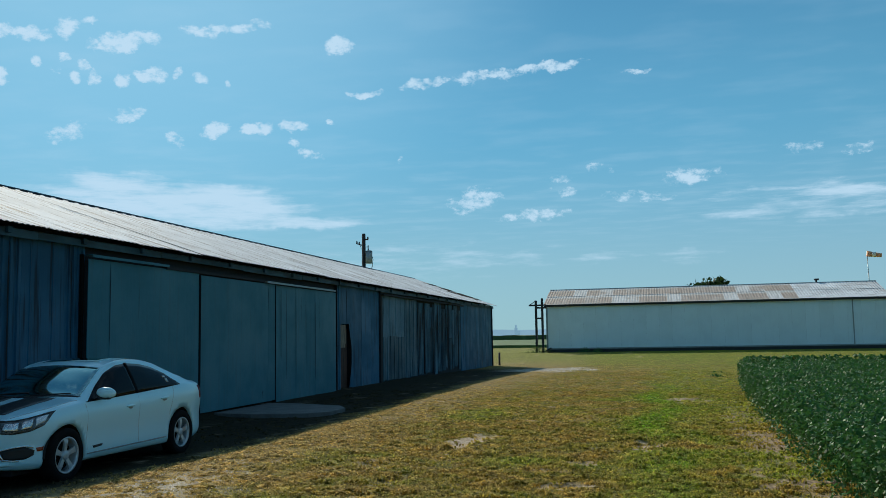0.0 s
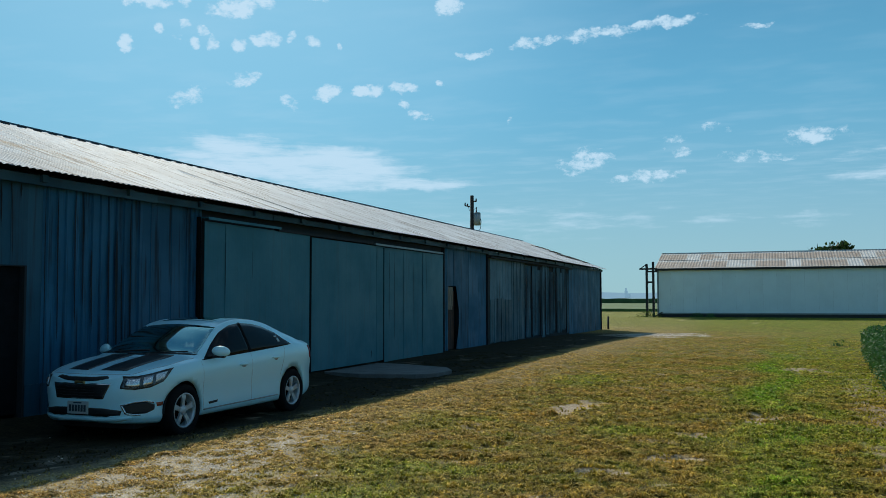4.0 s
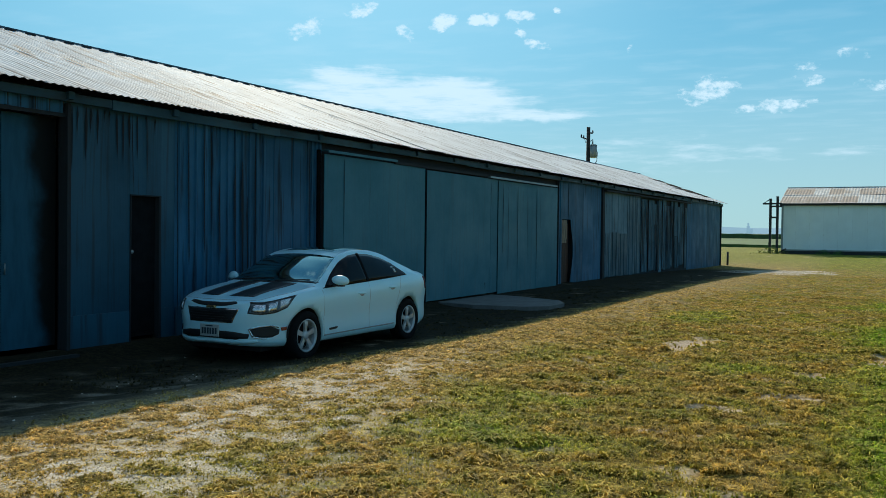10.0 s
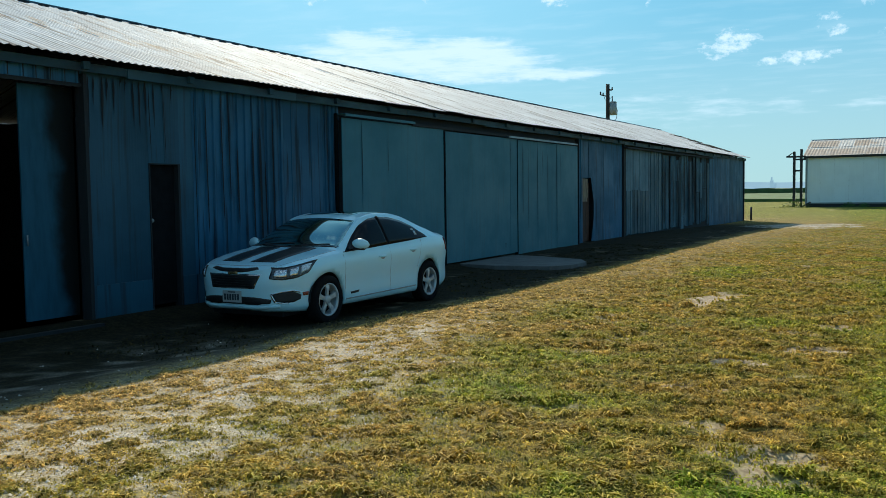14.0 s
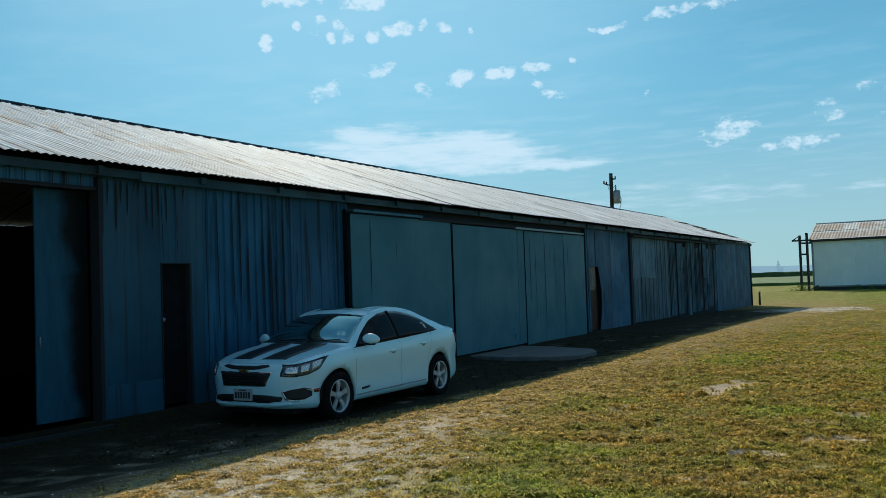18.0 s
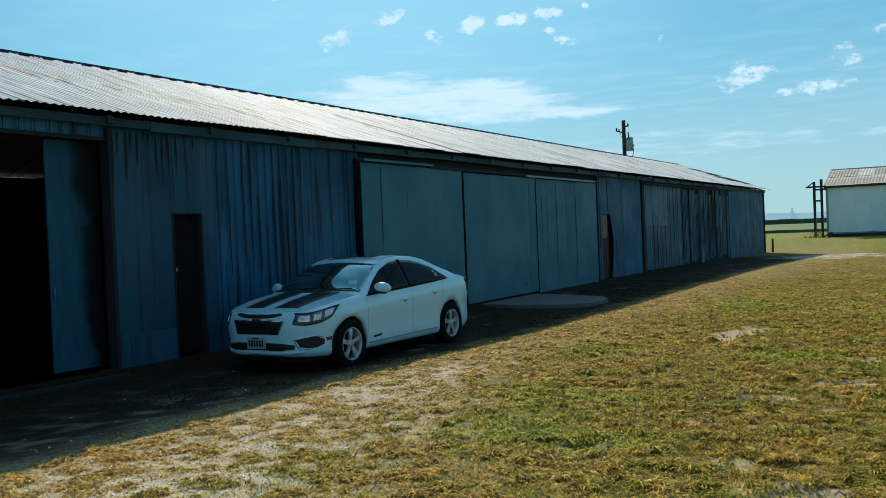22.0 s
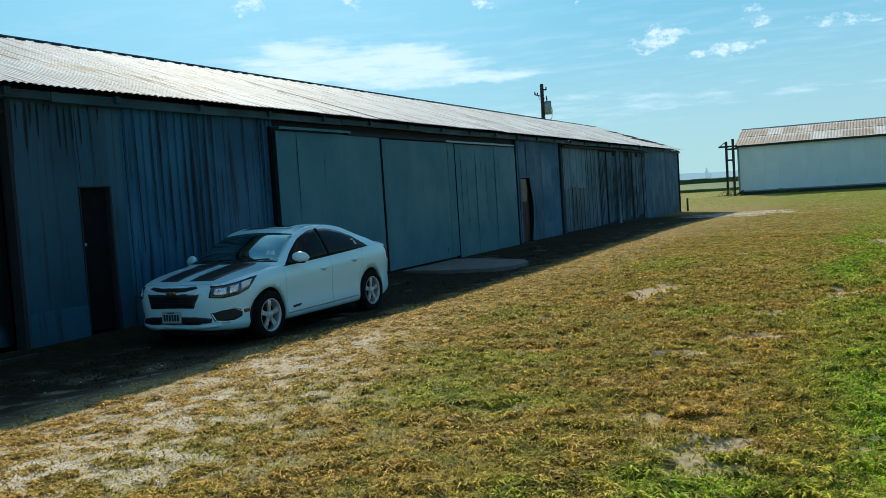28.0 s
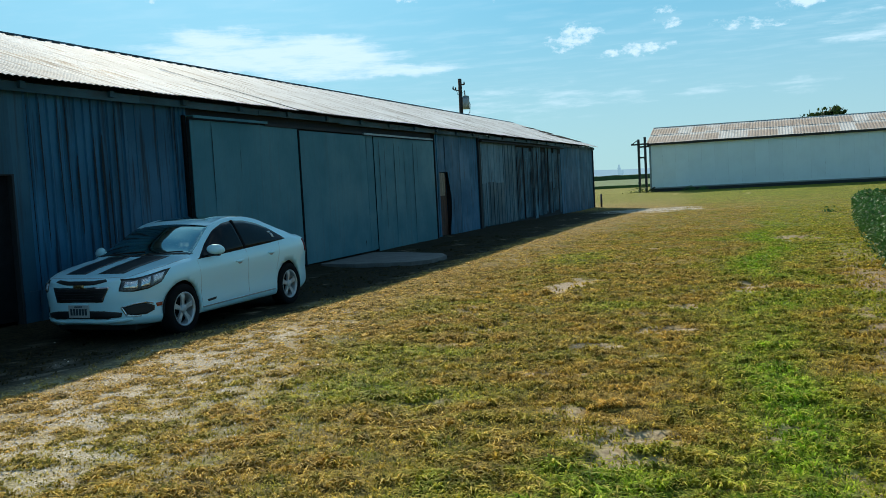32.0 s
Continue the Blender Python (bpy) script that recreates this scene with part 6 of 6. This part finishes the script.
for s in (1, -1):
    lamp = skin("headlight", [(s * 0.54, 0.15, 0.775), (s * 0.68, 0.24, 0.80), (s * 0.78, 0.40, 0.832), (s * 0.855, 0.74, 0.875)], [(s * 0.52, 0.13, 0.655), (s * 0.66, 0.21, 0.645), (s * 0.78, 0.36, 0.665), (s * 0.845, 0.54, 0.725)], M_LAMPD, car, 20, 8, 0.006, "clear headlight with bright reflectors")
    skin("reflector", [(s * 0.57, 0.17, 0.755), (s * 0.66, 0.23, 0.77), (s * 0.70, 0.27, 0.775)], [(s * 0.555, 0.155, 0.675), (s * 0.645, 0.21, 0.668), (s * 0.69, 0.25, 0.672)], M_LAMP, lamp, 10, 6, 0.012, puff=0.010)
    skin("reflector", [(s * 0.725, 0.30, 0.785), (s * 0.785, 0.42, 0.81)], [(s * 0.715, 0.28, 0.68), (s * 0.785, 0.38, 0.695)], M_LAMP, lamp, 8, 6, 0.012, puff=0.010)
    skin("indicator", [(s * 0.80, 0.46, 0.82), (s * 0.845, 0.64, 0.85)], [(s * 0.80, 0.43, 0.72), (s * 0.84, 0.55, 0.76)], M_LAMPW, lamp, 8, 5, 0.010, puff=0.004)
    skin("lamp_rim", [(s * 0.53, 0.15, 0.79), (s * 0.68, 0.24, 0.815), (s * 0.78, 0.40, 0.847), (s * 0.858, 0.77, 0.892)], [(s * 0.54, 0.15, 0.773), (s * 0.68, 0.24, 0.798), (s * 0.78, 0.40, 0.83), (s * 0.855, 0.74, 0.872)], M_BLACK, lamp, 18, 3, 0.007)
    fog = skin("fog_lamp_bezel", [(s * 0.555, 0.11, 0.455), (s * 0.66, 0.19, 0.483), (s * 0.76, 0.32, 0.492), (s * 0.82, 0.43, 0.45)], [(s * 0.60, 0.13, 0.372), (s * 0.68, 0.2, 0.354), (s * 0.76, 0.32, 0.354), (s * 0.82, 0.42, 0.395)], M_BLACK, car, 14, 6, 0.006, "black fog lamp recess with bright edging")
    skin("edging", [(s * 0.545, 0.10, 0.472), (s * 0.66, 0.19, 0.502), (s * 0.76, 0.32, 0.51), (s * 0.815, 0.41, 0.485)], [(s * 0.55, 0.105, 0.455), (s * 0.66, 0.19, 0.485), (s * 0.76, 0.32, 0.494), (s * 0.815, 0.41, 0.47)], M_CHROME, fog, 14, 3, 0.012)
    skin("edging", [(s * 0.535, 0.10, 0.468), (s * 0.56, 0.11, 0.46)], [(s * 0.585, 0.12, 0.362), (s * 0.61, 0.13, 0.37)], M_CHROME, fog, 3, 8, 0.012)
    skin("edging", [(s * 0.59, 0.12, 0.368), (s * 0.68, 0.2, 0.349), (s * 0.72, 0.26, 0.347)], [(s * 0.59, 0.12, 0.356), (s * 0.68, 0.2, 0.338), (s * 0.72, 0.26, 0.336)], M_CHROME, fog, 12, 3, 0.012)
    skin("side_marker", [(s * 0.85, 0.44, 0.475), (s * 0.87, 0.55, 0.48)], [(s * 0.85, 0.455, 0.43), (s * 0.87, 0.54, 0.435)], M_AMBER, car, 4, 3, 0.006, "small amber side marker")
    skin("tail_light", [(s * 0.82, 4.20, 1.0), (s * 0.70, 4.44, 0.97)], [(s * 0.85, 4.26, 0.80), (s * 0.72, 4.47, 0.80)], M_RED, car, 8, 6, 0.008, "red tail light")
# door gaps, handles, sill, badge
for u0, u1, z0, z1 in ((1.36, 1.33, 0.30, 0.93), (2.50, 2.495, 0.26, 0.98), (3.28, 3.42, 0.60, 1.03)):
    skin("door_gap", [(0.89, u0, z0), (0.89, u0 + 0.004, z0)], [(0.88, u1, z1), (0.88, u1 + 0.004, z1)], M_CAN, car, 2, 14, 0.0012, mirror=True)
skin("sill_crease", [(0.88, 1.36, 0.305), (0.88, 3.22, 0.318)], [(0.88, 1.36, 0.288), (0.88, 3.22, 0.30)], M_CAN, car, 24, 2, 0.003, mirror=True)
skin("badge", [(0.88, 1.47, 0.385), (0.88, 1.68, 0.395)], [(0.88, 1.49, 0.355), (0.88, 1.66, 0.365)], M_BLACK, car, 8, 3, 0.005, "small dark side badge bar", mirror=True)
skin("window_sticker", [(0.74, 3.28, 1.175), (0.74, 3.35, 1.175)], [(0.76, 3.28, 1.155), (0.76, 3.35, 1.155)], M_PLATE, car, 3, 3, 0.008, "small pale window sticker")
skin("window_sticker", [(0.76, 3.32, 1.14), (0.76, 3.375, 1.14)], [(0.80, 3.32, 1.08), (0.80, 3.375, 1.08)], M_PLATE, car, 3, 3, 0.008, "small pale window sticker")
for s in (1, -1):
    for u, z in ((2.27, 0.825), (3.13, 0.872)):
        bm = bmesh.new()
        bmesh.ops.create_uvsphere(bm, u_segments=14, v_segments=8, radius=1.0, matrix=pose(s * 0.903, u, z) @ Matrix.Diagonal((0.022, 0.105, 0.02, 1)))
        h = part("door_handle", bm, M_PAINT, car)
        bm = bmesh.new()
        bmesh.ops.create_uvsphere(bm, u_segments=12, v_segments=6, radius=1.0, matrix=pose(s * 0.892, u + 0.01, z - 0.018) @ Matrix.Diagonal((0.012, 0.07, 0.03, 1)))
        part("handle_recess", bm, M_CAN, h)
    # mirrors
    bm = bmesh.new()
    bmesh.ops.create_uvsphere(bm, u_segments=20, v_segments=12, radius=1.0)
    for v in bm.verts:
        x, y, z = v.co
        v.co = (s * (0.965 + 0.115 * x - 0.02 * z), 1.62 + (0.062 if y < 0 else 0.035) * y + 0.04 * x, 1.035 + 0.078 * z * (1.0 if z > 0 else 0.8))
    for f in bm.faces:
        f.smooth = True
    mir = part("wing_mirror", bm, M_PAINT, car, "white wing mirror with dark base")
    bm = bmesh.new()
    beam(bm, (s * 0.84, 1.62, 0.970), (s * 1.01, 1.64, 0.970), 0.07, 0.035)
    part("mirror_foot", bm, M_BLACK, mir, bevel=0.01)
    bm = bmesh.new()
    bmesh.ops.create_uvsphere(bm, u_segments=16, v_segments=8, radius=1.0, matrix=pose(s * 0.965, 1.658, 1.035) @ Matrix.Diagonal((0.098, 0.012, 0.062, 1)))
    part("mirror_glass", bm, M_GLASS, mir)
# underside and wheel wells
boxes("underbody", M_BLACK, car, (-0.6, 0.6, 0.35, 4.2, 0.16, 0.5))


def lathe(bm, prof, n=36):
    """Turns (across, radius) points round the x axis."""
    rings = [[bm.verts.new((x, math.cos(i * math.tau / n) * r, math.sin(i * math.tau / n) * r)) for i in range(n)] for x, r in prof]
    for a, b in zip(rings, rings[1:]):
        for i in range(n):
            bm.faces.new((a[i], a[(i + 1) % n], b[(i + 1) % n], b[i])).smooth = True
    return rings


def wheel(s, u):
    w = empty("wheel", s * 0.80, u, WHEEL_Z, car)
    bm = bmesh.new()
    lathe(bm, [(-0.10 * s, 0.20), (-0.10 * s, 0.30), (-0.085 * s, 0.322), (-0.04 * s, 0.329), (0.04 * s, 0.329), (0.078 * s, 0.322), (0.094 * s, 0.305), (0.097 * s, 0.26), (0.086 * s, 0.222), (0.06 * s, 0.214)], 44)
    part("tyre", bm, M_TYRE, w)
    bm = bmesh.new()
    lathe(bm, [(0.05 * s, 0.20), (0.086 * s, 0.214), (0.09 * s, 0.222), (0.086 * s, 0.205), (0.055 * s, 0.197), (-0.06 * s, 0.19)], 40)
    rim = part("rim", bm, M_ALLOY, w, "five-spoke silver alloy rim")
    bm = bmesh.new()
    lathe(bm, [(-0.02 * s, 0.20), (-0.022 * s, 0.001)], 30)
    part("brake_disc", bm, M_TYRE, w)
    for k in range(5):
        a = k * math.tau / 5 + 0.3
        ca, sa = math.cos(a), math.sin(a)
        bm = bmesh.new()
        pts = []
        for r, half, x in ((0.035, 0.030, 0.070), (0.09, 0.026, 0.074), (0.15, 0.031, 0.079), (0.205, 0.042, 0.072)):
            for sgn in (-1, 1):
                for dx in (0.0, -0.035):
                    pts.append(bm.verts.new(((x + dx - (0.008 if sgn * half and dx == 0 else 0)) * s, ca * r - sa * half * sgn, sa * r + ca * half * sgn)))
        for j in range(3):
            o = j * 4
            bm.faces.new((pts[o], pts[o + 2], pts[o + 6], pts[o + 4]))
            bm.faces.new((pts[o], pts[o + 4], pts[o + 5], pts[o + 1]))
            bm.faces.new((pts[o + 2], pts[o + 3], pts[o + 7], pts[o + 6]))
        part("spoke", bm, M_ALLOY, rim)
    bm = bmesh.new()
    lathe(bm, [(0.04 * s, 0.062), (0.07 * s, 0.058), (0.08 * s, 0.042), (0.078 * s, 0.001)], 20)
    part("hub_cap", bm, M_ALLOY, rim)
    # well above the wheel
    bm = bmesh.new()
    n = 22
    ring = [[bm.verts.new((s * x, u + math.cos(math.pi * i / n) * (ARCH + 0.004), WHEEL_Z + math.sin(math.pi * i / n) * (ARCH + 0.004))) for i in range(n + 1)] for x in (0.55, 0.865)]
    for i in range(n):
        bm.faces.new((ring[0][i], ring[0][i + 1], ring[1][i + 1], ring[1][i]))
    bm.faces.new(ring[0])
    part("wheel_well", bm, M_BLACK, car)


for u in AXLES:
    for s in (1, -1):
        wheel(s, u)

# a chair inside the open bay
M_CHAIRW = mat("white_plastic", (0.5, 0.5, 0.48), 0.5)
chair = tagged(empty("garden_chair", -11.55, 5.75, 0.0), "white plastic garden chair inside the dark open bay", "chair")
boxes("seat", M_CHAIRW, chair, (-0.24, 0.24, -0.24, 0.24, 0.40, 0.43), bevel=0.01)
for x in (-0.22, 0.22):
    for y in (-0.22, 0.22):
        bm = bmesh.new()
        tube(bm, (x * 1.1, y * 1.1, 0), (x, y, 0.41), 0.02, 0.022, 8)
        part("leg", bm, M_CHAIRW, chair)
    hangs = [(x * 1.12, -0.2, 0.41), (x * 1.15, -0.2, 0.62), (x * 1.15, 0.2, 0.64), (x, 0.24, 0.62)]
    bm = bmesh.new()
    for a, b in zip(hangs, hangs[1:]):
        tube(bm, a, b, 0.018, n=8)
    part("armrest", bm, M_CHAIRW, chair)
bm = bmesh.new()
for i in range(9):
    a = math.pi * i / 8
    b = math.pi * (i + 1) / 8
    if i < 8:
        tube(bm, (math.cos(a) * 0.23, 0.25, 0.72 + 0.14 * math.sin(a)), (math.cos(b) * 0.23, 0.25, 0.72 + 0.14 * math.sin(b)), 0.02, n=8)
for x in (-0.23, -0.08, 0.08, 0.23):
    tube(bm, (x, 0.23, 0.42), (x, 0.25, 0.73 + (0.12 if abs(x) < 0.1 else 0)), 0.018, n=8)
part("backrest", bm, M_CHAIRW, chair)
